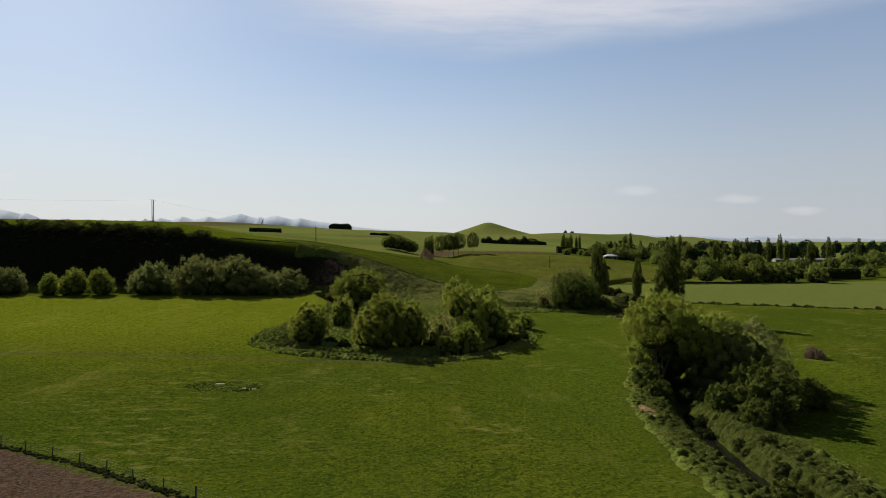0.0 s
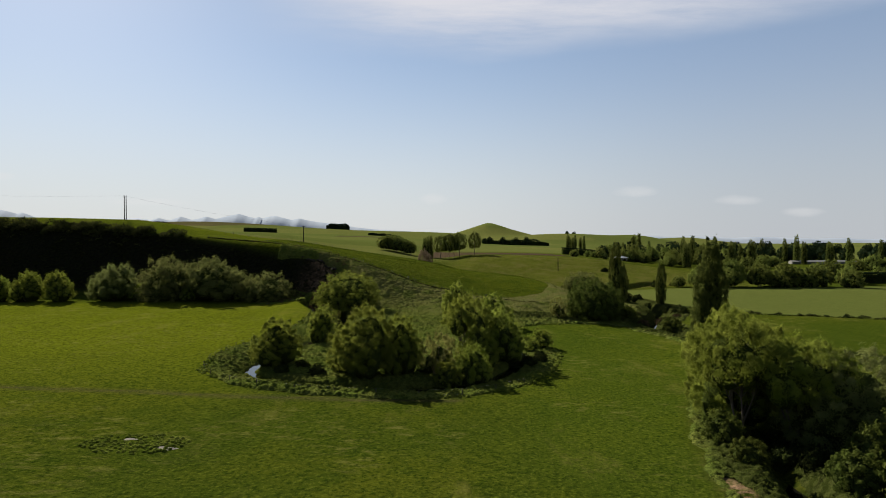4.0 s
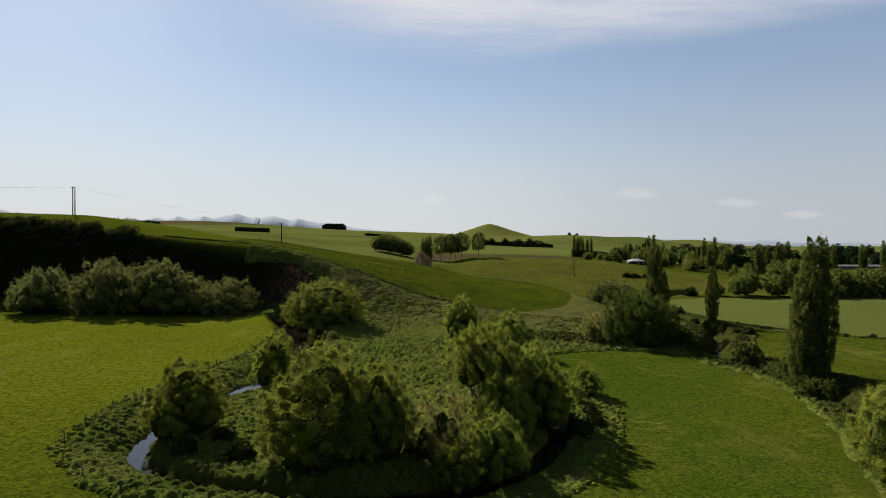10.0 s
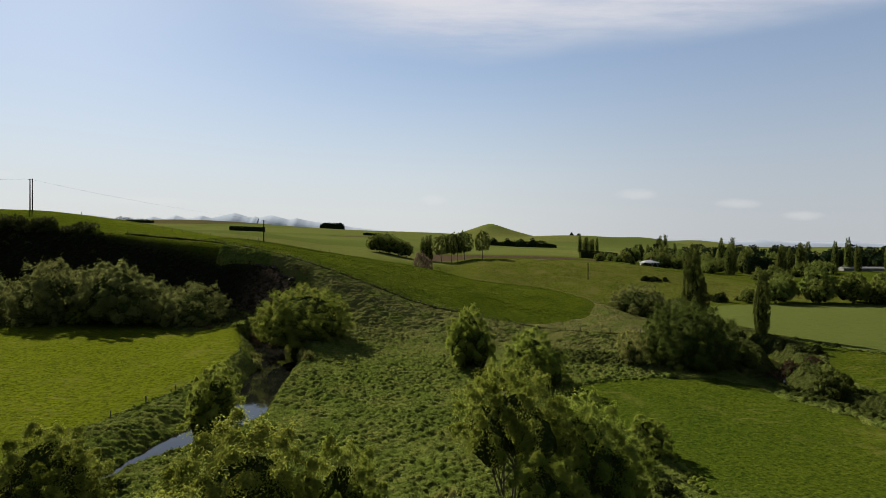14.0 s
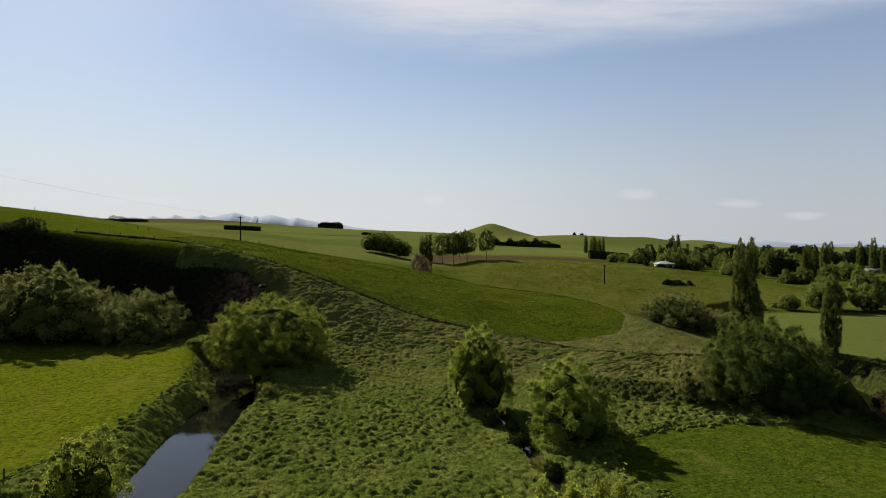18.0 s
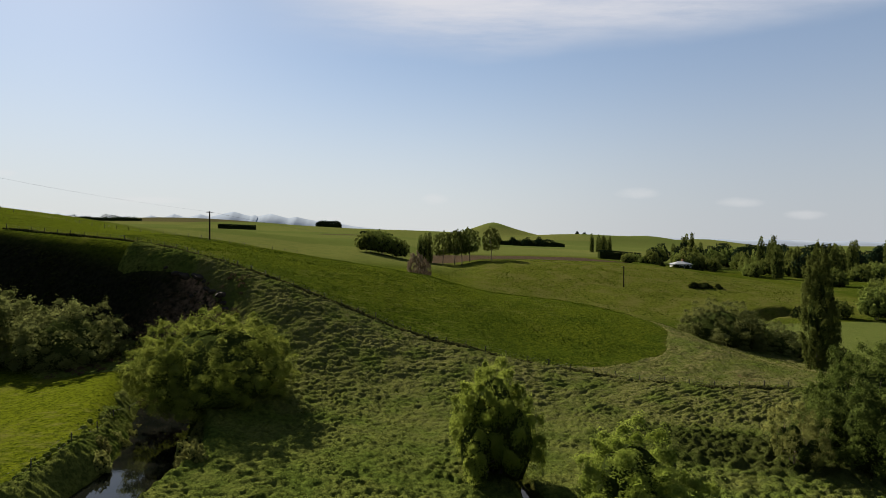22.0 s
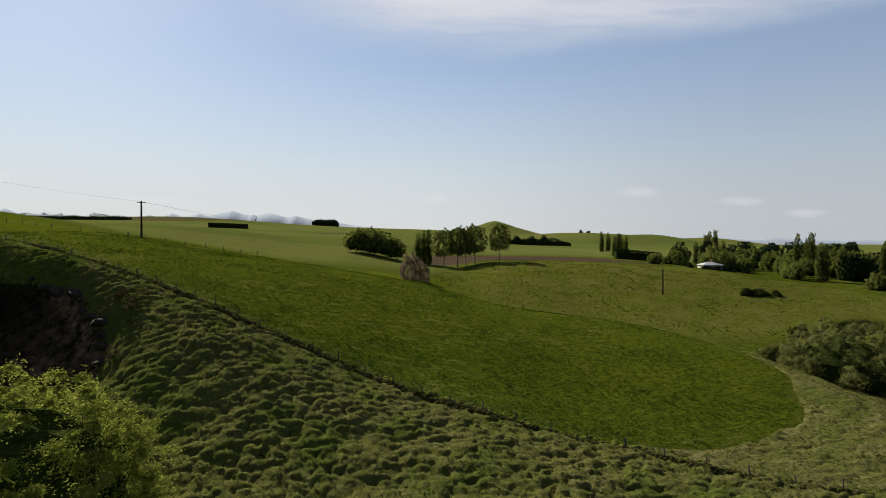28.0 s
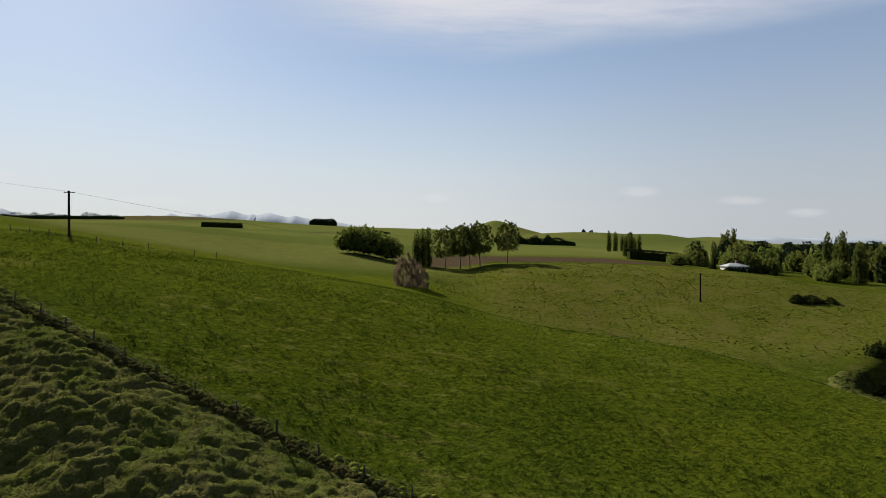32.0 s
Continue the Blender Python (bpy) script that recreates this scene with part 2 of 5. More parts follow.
def ground(x, y):
    """Height of the ground, with its water courses and unevenness."""
    x, y = np.atleast_1d(np.asarray(x, float)), np.atleast_1d(np.asarray(y, float))
    shape = x.shape
    x, y = x.ravel(), y.ravel()
    z = land(x, y) + 0.5 * rolls(x, y, 22, 11) * step(np.hypot(x, y), 0, 50)
    near = (np.abs(x) < 300) & (y > -80) & (y < 420)
    dl, ds = np.full(x.shape, 99.0), np.full(x.shape, 99.0)
    dl[near], ds[near] = away(x[near], y[near], LOOP_LINE), away(x[near], y[near], STREAM_LINE)
    z = z - 0.35 * (1 - step(dl, 5, 15)) * step(y, 150, 180)
    wob = 1.6 * rolls(x, y, 9, 21)
    half = loop_half(x, y)
    for wet, lo, hi, level, deep in ((dl + 0.6 * wob, half, half + 2.4 + (3.8 - 1.4 * step(y, 194, 206) + 1.6 * step(y, 226, 238)) * west_of_loop(x, y) - 1.3 * (x > 8) * step(y, 175, 190), WATER, 0.5),
                               (ds + 0.5 * wob, 0.7 + 0.5 * step(y, 300, 320) + 1.2 * step(y, 316, 326) * (1 - step(y, 342, 352)) - 2.5 * (1 - step(y, 122, 134)) * step(y, 92, 100), 4.4 + 1.5 * step(y, 292, 312), STREAM_WATER, 1.0)):
        bed = np.clip((wet - lo) / (hi - lo), 0, 1)
        bed = bed * bed * (3 - 2 * bed)
        z = np.where(wet < hi, (level - deep) * (1 - bed) + z * bed, z)
    # rough banks and the boggy hollow inside the loop stand a little proud and lumpy
    rough = roughness(x, y, dl, ds)
    z = z + rough * (0.55 * rolls(x, y, 2.6, 31, 2) + 0.35 * rolls(x, y, 7, 41, 2))
    # broken clay face and slips on the scarp
    face = scarp(x, y)
    z = z + face * (2.6 * rolls(x, y, 11, 51) + 1.0 * rolls(x, y, 3.5, 61))
    # the slip hollow beside the grassy slope
    z = z - 3.2 * np.exp(-((x - slip_edge(y) + 5) / 4.5) ** 2) * step(y, 266, 272) * (1 - step(y, 284, 292))
    return z.reshape(shape)


RING = [(-42.5, 257), (-39.5, 243), (-37, 231), (-36.5, 220), (-36.5, 208), (-39, 195), (-42, 180), (-45, 163), (-43, 148), (-36, 139), (-27, 133), (-12, 129.5), (-1, 128), (8, 129),
        (19, 137), (26, 149), (31, 162), (32, 174), (29, 187), (25, 197), (27, 206), (34, 211), (44, 214)]
FENCE = [(-100, 309), (-60, 299), (-46, 292), (-31, 285), (-19, 279), (-9, 275.3), (0, 271.5), (12, 265.5), (25, 261), (42, 253.5), (57, 250.5), (64, 251)]


def inside(x, y, ring):
    hit = np.zeros(x.shape, bool)
    j = len(ring) - 1
    for i in range(len(ring)):
        (xi, yi), (xj, yj) = ring[i], ring[j]
        if yi != yj:
            hit ^= ((yi > y) != (yj > y)) & (x < (xj - xi) * (y - yi) / (yj - yi) + xi)
        j = i
    return hit


ROUGH_RING = RING + [(58, 214), (66, 205), (67, 190), (68, 200), (74, 240), (64, 252), (57, 251), (42, 253.5), (25, 261), (12, 265.5), (0, 271.5),
                     (-9, 275.3), (-19, 279), (-31, 285), (-46, 290), (-50, 275), (-42, 264)]

# the unmown shoulder beyond the lower end of the hillside pasture
SHOULDER = smooth_line([(22, 262), (36, 262), (47, 268), (53, 280), (53, 296), (46, 311), (30, 326), (36, 334), (60, 340), (75, 327), (86, 300), (88, 262), (78, 250), (64, 252),
                        (57, 251), (42, 253.5)], 5).tolist()


def roughness(x, y, dl, ds):
    u, v = x + 2.4 * rolls(x, y, 7, 101), y + 2.4 * rolls(x, y, 7, 105)
    r = (inside(u, v, ROUGH_RING) | inside(u, v, SHOULDER)).astype(float)
    r = np.maximum(r, 1 - step(ds, 8, 11))
    r = np.maximum(r, 1 - step(dl, 6, 7.5))
    return r


def slip_edge(y):
    """Where the broken face gives way to the grassy slope."""
    return np.interp(y, (262, 276, 287, 300), (-29, -34, -44, -56))


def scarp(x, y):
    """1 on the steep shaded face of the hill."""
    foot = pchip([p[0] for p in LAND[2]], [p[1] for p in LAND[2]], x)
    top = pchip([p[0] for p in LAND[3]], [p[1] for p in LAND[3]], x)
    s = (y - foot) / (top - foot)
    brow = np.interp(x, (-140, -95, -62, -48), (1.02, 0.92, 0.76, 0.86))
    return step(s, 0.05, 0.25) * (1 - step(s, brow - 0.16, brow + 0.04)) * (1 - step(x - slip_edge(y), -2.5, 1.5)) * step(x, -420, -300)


def gz(x, y):
    return float(ground(x, y)[0])

# ---- materials ----
def material(name):
    m = bpy.data.materials.new(name)
    m.use_nodes = True
    t = m.node_tree
    t.nodes.clear()
    out = node(t, "ShaderNodeOutputMaterial")
    p = node(t, "ShaderNodeBsdfPrincipled")
    link(t, p.outputs[0], out.inputs["Surface"])
    return m, t, p, out


def bump(t, p, height, strength, distance):
    b = node(t, "ShaderNodeBump")
    b.inputs["Strength"].default_value, b.inputs["Distance"].default_value = strength, distance
    link(t, height, b.inputs["Height"])
    link(t, b.outputs[0], p.inputs["Normal"])


def attribute(t, name):
    a = node(t, "ShaderNodeAttribute")
    a.attribute_name = name
    return a.outputs["Fac"]


def ground_material():
    m, t, p, out = material("pasture")
    geo = node(t, "ShaderNodeNewGeometry")
    pos = geo.outputs["Position"]
    big, mid, fine = noise_out(t, pos, 0.02, 3), noise_out(t, pos, 0.13, 4), noise_out(t, pos, 1.1, 6, 0.65)
    blade = noise_out(t, pos, 5.0, 5, 0.7)
    grass = mix(t, ramp(t, big, 0.35, 0.65), (0.031, 0.045, 0.0048), (0.047, 0.056, 0.0052))
    grass = mix(t, ramp(t, mid, 0.45, 0.72), grass, (0.027, 0.040, 0.0042))
    grass = mix(t, ramp(t, fine, 0.44, 0.66, 0.0, 0.75), grass, (0.014, 0.024, 0.0030))
    grass = mix(t, ramp(t, blade, 0.5, 0.8, 0.0, 0.5), grass, (0.064, 0.086, 0.009))
    # brighter, yellower turf, painted for the glow of grass against the sun
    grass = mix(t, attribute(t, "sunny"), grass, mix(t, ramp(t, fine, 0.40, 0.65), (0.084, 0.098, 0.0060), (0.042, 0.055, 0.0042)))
    grass = mix(t, attribute(t, "lush"), grass, mix(t, ramp(t, fine, 0.40, 0.65), (0.062, 0.094, 0.0075), (0.034, 0.056, 0.0055)))
    speck = noise_out(t, pos, 2.3, 3, 0.6)
    grass = mix(t, ramp(t, speck, 0.54, 0.66, 0.0, 0.75), grass, (0.012, 0.022, 0.0022))
    grass = mix(t, ramp(t, speck, 0.46, 0.34, 0.0, 0.40), grass, (0.082, 0.096, 0.012))
    # paler worn strips and drying patches
    worn = noise_out(t, pos, 0.07, 6, 0.7, (1.0, 0.45, 1.0))
    grass = mix(t, mathn(t, "MULTIPLY", ramp(t, worn, 0.54, 0.72), ramp(t, fine, 0.35, 0.6, 0.1, 0.75)), grass, (0.105, 0.100, 0.022))
    straw = noise_out(t, pos, 0.5, 5, 0.7, (0.6, 1.2, 1.0))
    patch_ = noise_out(t, pos, 0.035, 2)
    grass = mix(t, mathn(t, "MULTIPLY", ramp(t, straw, 0.50, 0.72, 0.0, 0.55), ramp(t, patch_, 0.48, 0.58)), grass, (0.125, 0.118, 0.030))
    # rough turf is kept dark, painting in shade between the tussocks
    rough = mix(t, ramp(t, fine, 0.35, 0.65), (0.014, 0.021, 0.003), (0.050, 0.058, 0.008))
    rough = mix(t, ramp(t, mid, 0.5, 0.7, 0.0, 0.6), rough, (0.060, 0.053, 0.018))
    col_ = mix(t, attribute(t, "rough"), grass, rough)
    # the scarp face is painted near black for the shade it lies in
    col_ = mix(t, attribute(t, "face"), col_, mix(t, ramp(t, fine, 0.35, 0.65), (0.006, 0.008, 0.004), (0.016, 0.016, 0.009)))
    hill = mix(t, ramp(t, fine, 0.38, 0.62), (0.072, 0.080, 0.013), (0.040, 0.049, 0.007))
    hill = mix(t, ramp(t, mid, 0.45, 0.65, 0.0, 0.7), hill, (0.078, 0.074, 0.020))
    col_ = mix(t, attribute(t, "grazed"), col_, hill)
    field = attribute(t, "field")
    # field tones differ, and the far ones carry the paleness of haze
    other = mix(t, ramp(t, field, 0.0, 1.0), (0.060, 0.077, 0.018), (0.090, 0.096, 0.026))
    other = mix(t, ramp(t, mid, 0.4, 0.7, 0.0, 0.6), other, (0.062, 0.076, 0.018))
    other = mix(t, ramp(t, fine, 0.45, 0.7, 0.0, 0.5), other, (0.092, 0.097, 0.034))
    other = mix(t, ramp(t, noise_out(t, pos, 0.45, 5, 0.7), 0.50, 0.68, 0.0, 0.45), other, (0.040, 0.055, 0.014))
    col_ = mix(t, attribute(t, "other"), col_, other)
    clods = noise_out(t, pos, 2.4, 6, 0.75)
    furrow = mix(t, ramp(t, clods, 0.35, 0.7), (0.026, 0.017, 0.012), (0.078, 0.053, 0.040))
    col_ = mix(t, attribute(t, "plough"), col_, furrow)
    clay = mix(t, ramp(t, fine, 0.3, 0.7), (0.090, 0.055, 0.034), (0.24, 0.155, 0.10))
    bare = mathn(t, "MULTIPLY", attribute(t, "bare"), ramp(t, noise_out(t, pos, 0.6, 5, 0.7), 0.36, 0.56))
    col_ = mix(t, bare, col_, clay)
    link(t, col_, p.inputs["Base Color"])
    p.inputs["Roughness"].default_value = 0.95
    p.inputs["Specular IOR Level"].default_value = 0.0
    h = mathn(t, "ADD", mathn(t, "ADD", fine, mathn(t, "MULTIPLY", speck, 0.6)), mathn(t, "MULTIPLY", blade, 0.5))
    bump(t, p, h, 0.9, 0.35)
    return m


def leaf_material(name, low, high, through_light=0.35, patch=0.35):
    """Foliage that lets part of the light through; tone varies from leaf to leaf and from clump to clump."""
    m, t, p, out = material(name)
    geo = node(t, "ShaderNodeNewGeometry")
    info = node(t, "ShaderNodeObjectInfo")
    clump = noise_out(t, geo.outputs["Position"], patch, 3)
    fac = mathn(t, "ADD", mathn(t, "MULTIPLY", geo.outputs["Random Per Island"], 0.25), mathn(t, "MULTIPLY", ramp(t, clump, 0.30, 0.68), 0.75))
    c = mix(t, fac, low, high)
    tone = node(t, "ShaderNodeHueSaturation")
    link(t, c, tone.inputs["Color"])
    link(t, mathn(t, "ADD", 0.492, mathn(t, "MULTIPLY", info.outputs["Random"], 0.018)), tone.inputs["Hue"])
    link(t, mathn(t, "ADD", 0.85, mathn(t, "MULTIPLY", info.outputs["Random"], 0.3)), tone.inputs["Value"])
    link(t, tone.outputs[0], p.inputs["Base Color"])
    p.inputs["Roughness"].default_value = 0.65
    p.inputs["Specular IOR Level"].default_value = 0.0
    tr = node(t, "ShaderNodeBsdfTranslucent")
    link(t, tone.outputs[0], tr.inputs["Color"])
    mx = node(t, "ShaderNodeMixShader")
    mx.inputs[0].default_value = through_light * 0.6
    link(t, p.outputs[0], mx.inputs[1]), link(t, tr.outputs[0], mx.inputs[2])
    link(t, mx.outputs[0], out.inputs["Surface"])
    return m


def plain_material(name, a, b, scale=3.0, rough=0.8, metal=0.0, relief=0.2, distance=0.02, stretch=None, gloss=0.5):
    m, t, p, out = material(name)
    geo = node(t, "ShaderNodeTexCoord")
    n1 = noise_out(t, geo.outputs["Object"], scale, 6, 0.65, stretch)
    n2 = noise_out(t, geo.outputs["Object"], scale * 0.2, 3)
    c = mix(t, ramp(t, n1, 0.3, 0.7), a, b)
    c = mix(t, ramp(t, n2, 0.45, 0.75, 0.0, 0.4), c, tuple(v * 0.6 for v in a))
    link(t, c, p.inputs["Base Color"])
    p.inputs["Roughness"].default_value, p.inputs["Metallic"].default_value = rough, metal
    p.inputs["Specular IOR Level"].default_value = gloss
    bump(t, p, n1, relief, distance)
    return m


def water_material():
    m, t, p, out = material("still_water")
    geo = node(t, "ShaderNodeNewGeometry")
    silt = noise_out(t, geo.outputs["Position"], 0.4, 3)
    link(t, mix(t, ramp(t, silt, 0.3, 0.7), (0.003, 0.004, 0.003), (0.008, 0.008, 0.006)), p.inputs["Base Color"])
    p.inputs["Roughness"].default_value = 0.03
    p.inputs["IOR"].default_value = 1.33
    p.inputs["Specular IOR Level"].default_value = 0.5
    bump(t, p, noise_out(t, geo.outputs["Position"], 1.5, 3), 0.05, 0.05)
    return m


def hummock_material():
    m, t, p, out = material("rough_tussock")
    geo = node(t, "ShaderNodeNewGeometry")
    pos = geo.outputs["Position"]
    mid, fine = noise_out(t, pos, 0.16, 4), noise_out(t, pos, 1.3, 5, 0.65)
    hair = noise_out(t, pos, 7.0, 5, 0.75, (1.0, 1.0, 0.35))
    c = mix(t, ramp(t, mid, 0.35, 0.65), (0.084, 0.113, 0.019), (0.126, 0.140, 0.031))
    c = mix(t, ramp(t, fine, 0.40, 0.66, 0.0, 0.75), c, (0.022, 0.036, 0.007))
    dry = mix(t, ramp(t, fine, 0.38, 0.62), (0.078, 0.080, 0.022), (0.150, 0.138, 0.056))
    c = mix(t, mathn(t, "MULTIPLY", attribute(t, "dry"), ramp(t, mid, 0.30, 0.60, 0.25, 1.0)), c, dry)
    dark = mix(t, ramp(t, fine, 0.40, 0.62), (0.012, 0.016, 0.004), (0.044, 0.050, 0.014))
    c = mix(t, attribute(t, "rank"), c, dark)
    c = mix(t, ramp(t, hair, 0.46, 0.60, 0.0, 0.6), c, (0.018, 0.027, 0.004))
    c = mix(t, ramp(t, hair, 0.60, 0.72, 0.0, 0.40), c, (0.190, 0.200, 0.090))
    link(t, c, p.inputs["Base Color"])
    p.inputs["Roughness"].default_value = 0.95
    p.inputs["Specular IOR Level"].default_value = 0.0
    bump(t, p, mathn(t, "ADD", fine, hair), 1.0, 0.22)
    return m


PASTURE = ground_material()
TUSSOCK = hummock_material()
WATER_MAT = water_material()
WILLOW_LEAF = leaf_material("willow_leaves", (0.126, 0.150, 0.020), (0.218, 0.238, 0.047), 0.86, 0.35)
OPEN_LEAF = leaf_material("thin_willow_leaves", (0.134, 0.164, 0.020), (0.230, 0.260, 0.048), 0.90, 0.4)
DARK_WILLOW = leaf_material("dark_willow_leaves", (0.044, 0.060, 0.011), (0.092, 0.108, 0.024), 0.75, 0.4)
GREY_WILLOW = leaf_material("grey_willow_leaves", (0.108, 0.124, 0.034), (0.190, 0.204, 0.068), 0.84, 0.3)
FAR_LEAF = leaf_material("tree_leaves", (0.088, 0.112, 0.022), (0.180, 0.204, 0.048), 0.80, 0.15)
WILLOW_PALE = leaf_material("pale_willow_leaves", (0.140, 0.145, 0.036), (0.240, 0.238, 0.072), 0.85)
# dark colour of the added cores, seen as shade between the leaves
INNER = plain_material("inner_shade", (0.018, 0.025, 0.006), (0.038, 0.050, 0.012), 2.0, 1.0, 0, 0.3, 0.1, None, 0.0)
POPLAR_LEAF = leaf_material("poplar_leaves", (0.058, 0.074, 0.016), (0.120, 0.138, 0.034), 0.80)
PINE_LEAF = leaf_material("pine_needles", (0.010, 0.020, 0.010), (0.028, 0.042, 0.018), 0.1)
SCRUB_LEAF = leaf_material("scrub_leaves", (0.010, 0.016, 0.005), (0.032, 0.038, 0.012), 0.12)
GORSE_LEAF = leaf_material("gorse_leaves", (0.020, 0.026, 0.008), (0.060, 0.062, 0.022), 0.3, 0.2)
RUST_LEAF = leaf_material("bare_twig_sprays", (0.110, 0.080, 0.055), (0.25, 0.185, 0.125), 0.5)
DEAD_LEAF = leaf_material("dead_scrub_sprays", (0.030, 0.020, 0.012), (0.085, 0.058, 0.036), 0.2)
POLE_WOOD = plain_material("dark_creosoted_wood", (0.010, 0.009, 0.008), (0.026, 0.023, 0.020), 5.0, 0.9, 0, 0.3, 0.01, (1, 1, 0.1), 0.1)
TUFT = leaf_material("tussock_blades", (0.040, 0.058, 0.007), (0.120, 0.138, 0.024), 0.25, 0.12)
BANK_TUFT = leaf_material("bank_grass_blades", (0.022, 0.036, 0.006), (0.072, 0.090, 0.016), 0.25)
SHADE_TUFT = leaf_material("ditch_shade_blades", (0.016, 0.020, 0.006), (0.050, 0.048, 0.016), 0.15)
FIELD_TUFT = leaf_material("pasture_blades", (0.026, 0.042, 0.0045), (0.074, 0.094, 0.012), 0.3, 0.08)
DRY_TUFT = leaf_material("dry_grass_blades", (0.100, 0.090, 0.024), (0.190, 0.160, 0.050), 0.35)
BARK = plain_material("willow_bark", (0.055, 0.042, 0.032), (0.16, 0.13, 0.10), 6.0, 0.9, 0, 0.6, 0.03, (1, 1, 0.2))
PALE_BARK = plain_material("pale_twigs", (0.16, 0.11, 0.085), (0.30, 0.22, 0.17), 6.0, 0.9, 0, 0.3, 0.02)
POST_WOOD = plain_material("weathered_post_wood", (0.022, 0.019, 0.016), (0.07, 0.062, 0.054), 8.0, 0.9, 0, 0.4, 0.01, (1, 1, 0.15))
WIRE = plain_material("galvanised_wire", (0.05, 0.05, 0.05), (0.10, 0.10, 0.10), 20.0, 0.9, 0.0, 0.0)
ROCK = plain_material("dark_clay_rock", (0.014, 0.011, 0.008), (0.045, 0.036, 0.028), 1.2, 0.95, 0, 0.6, 0.08, None, 0.1)
POT = plain_material("insulator_porcelain", (0.25, 0.22, 0.2), (0.5, 0.48, 0.45), 9.0, 0.3)
WALL = plain_material("painted_weatherboard", (0.42, 0.40, 0.36), (0.6, 0.58, 0.53), 2.0, 0.7, 0, 0.2, 0.01, (0.2, 0.2, 4))
ROOF = plain_material("white_painted_iron_roof", (0.26, 0.27, 0.28), (0.36, 0.37, 0.38), 1.5, 0.45, 0, 0.15, 0.02, (4, 0.3, 0.3))
GLASS = plain_material("dark_window_glass", (0.02, 0.025, 0.03), (0.05, 0.055, 0.06), 0.5, 0.06, 0, 0.0)
BRICK = plain_material("chimney_brick", (0.20, 0.09, 0.06), (0.32, 0.16, 0.11), 6.0, 0.9)
IRON = plain_material("grey_iron_sheet", (0.10, 0.10, 0.10), (0.17, 0.17, 0.17), 2.0, 0.6, 0.0, 0.1)
MUD = plain_material("wet_mud", (0.035, 0.03, 0.022), (0.095, 0.08, 0.06), 1.2, 0.95, 0, 0.5, 0.05)
# the blue of distance haze is mixed into the mountain colour itself
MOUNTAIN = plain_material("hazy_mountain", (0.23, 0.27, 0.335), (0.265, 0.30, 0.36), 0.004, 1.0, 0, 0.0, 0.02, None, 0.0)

# ---- the ground sheet and the water ----
def mesh_from(name, verts, faces, mat, smooth=False):
    me = bpy.data.meshes.new(name)
    verts, faces = np.asarray(verts, np.float32), np.asarray(faces, np.int32)
    me.vertices.add(len(verts))
    me.vertices.foreach_set("co", verts.ravel())
    n = faces.shape[1]
    me.loops.add(faces.size)
    me.loops.foreach_set("vertex_index", faces.ravel())
    me.polygons.add(len(faces))
    me.polygons.foreach_set("loop_start", np.arange(0, faces.size, n, dtype=np.int32))
    me.polygons.foreach_set("use_smooth", np.full(len(faces), smooth))
    me.update(calc_edges=True)
    me.materials.append(mat)
    return me


def spread(lo, hi, start, end, pace, growth):
    """Even steps from lo to hi, then wider and wider ones out to start and end."""
    mid_ = list(np.arange(lo, hi + pace / 2, pace))
    for edge, sign in ((start, -1), (end, 1)):
        w, v, out = pace, (mid_[0] if sign < 0 else mid_[-1]), []
        while (edge - v) * sign > 0:
            w *= growth
            v += sign * w
            out.append(v)
        mid_ = out[::-1] + mid_ if sign < 0 else mid_ + out
    return np.array(mid_)


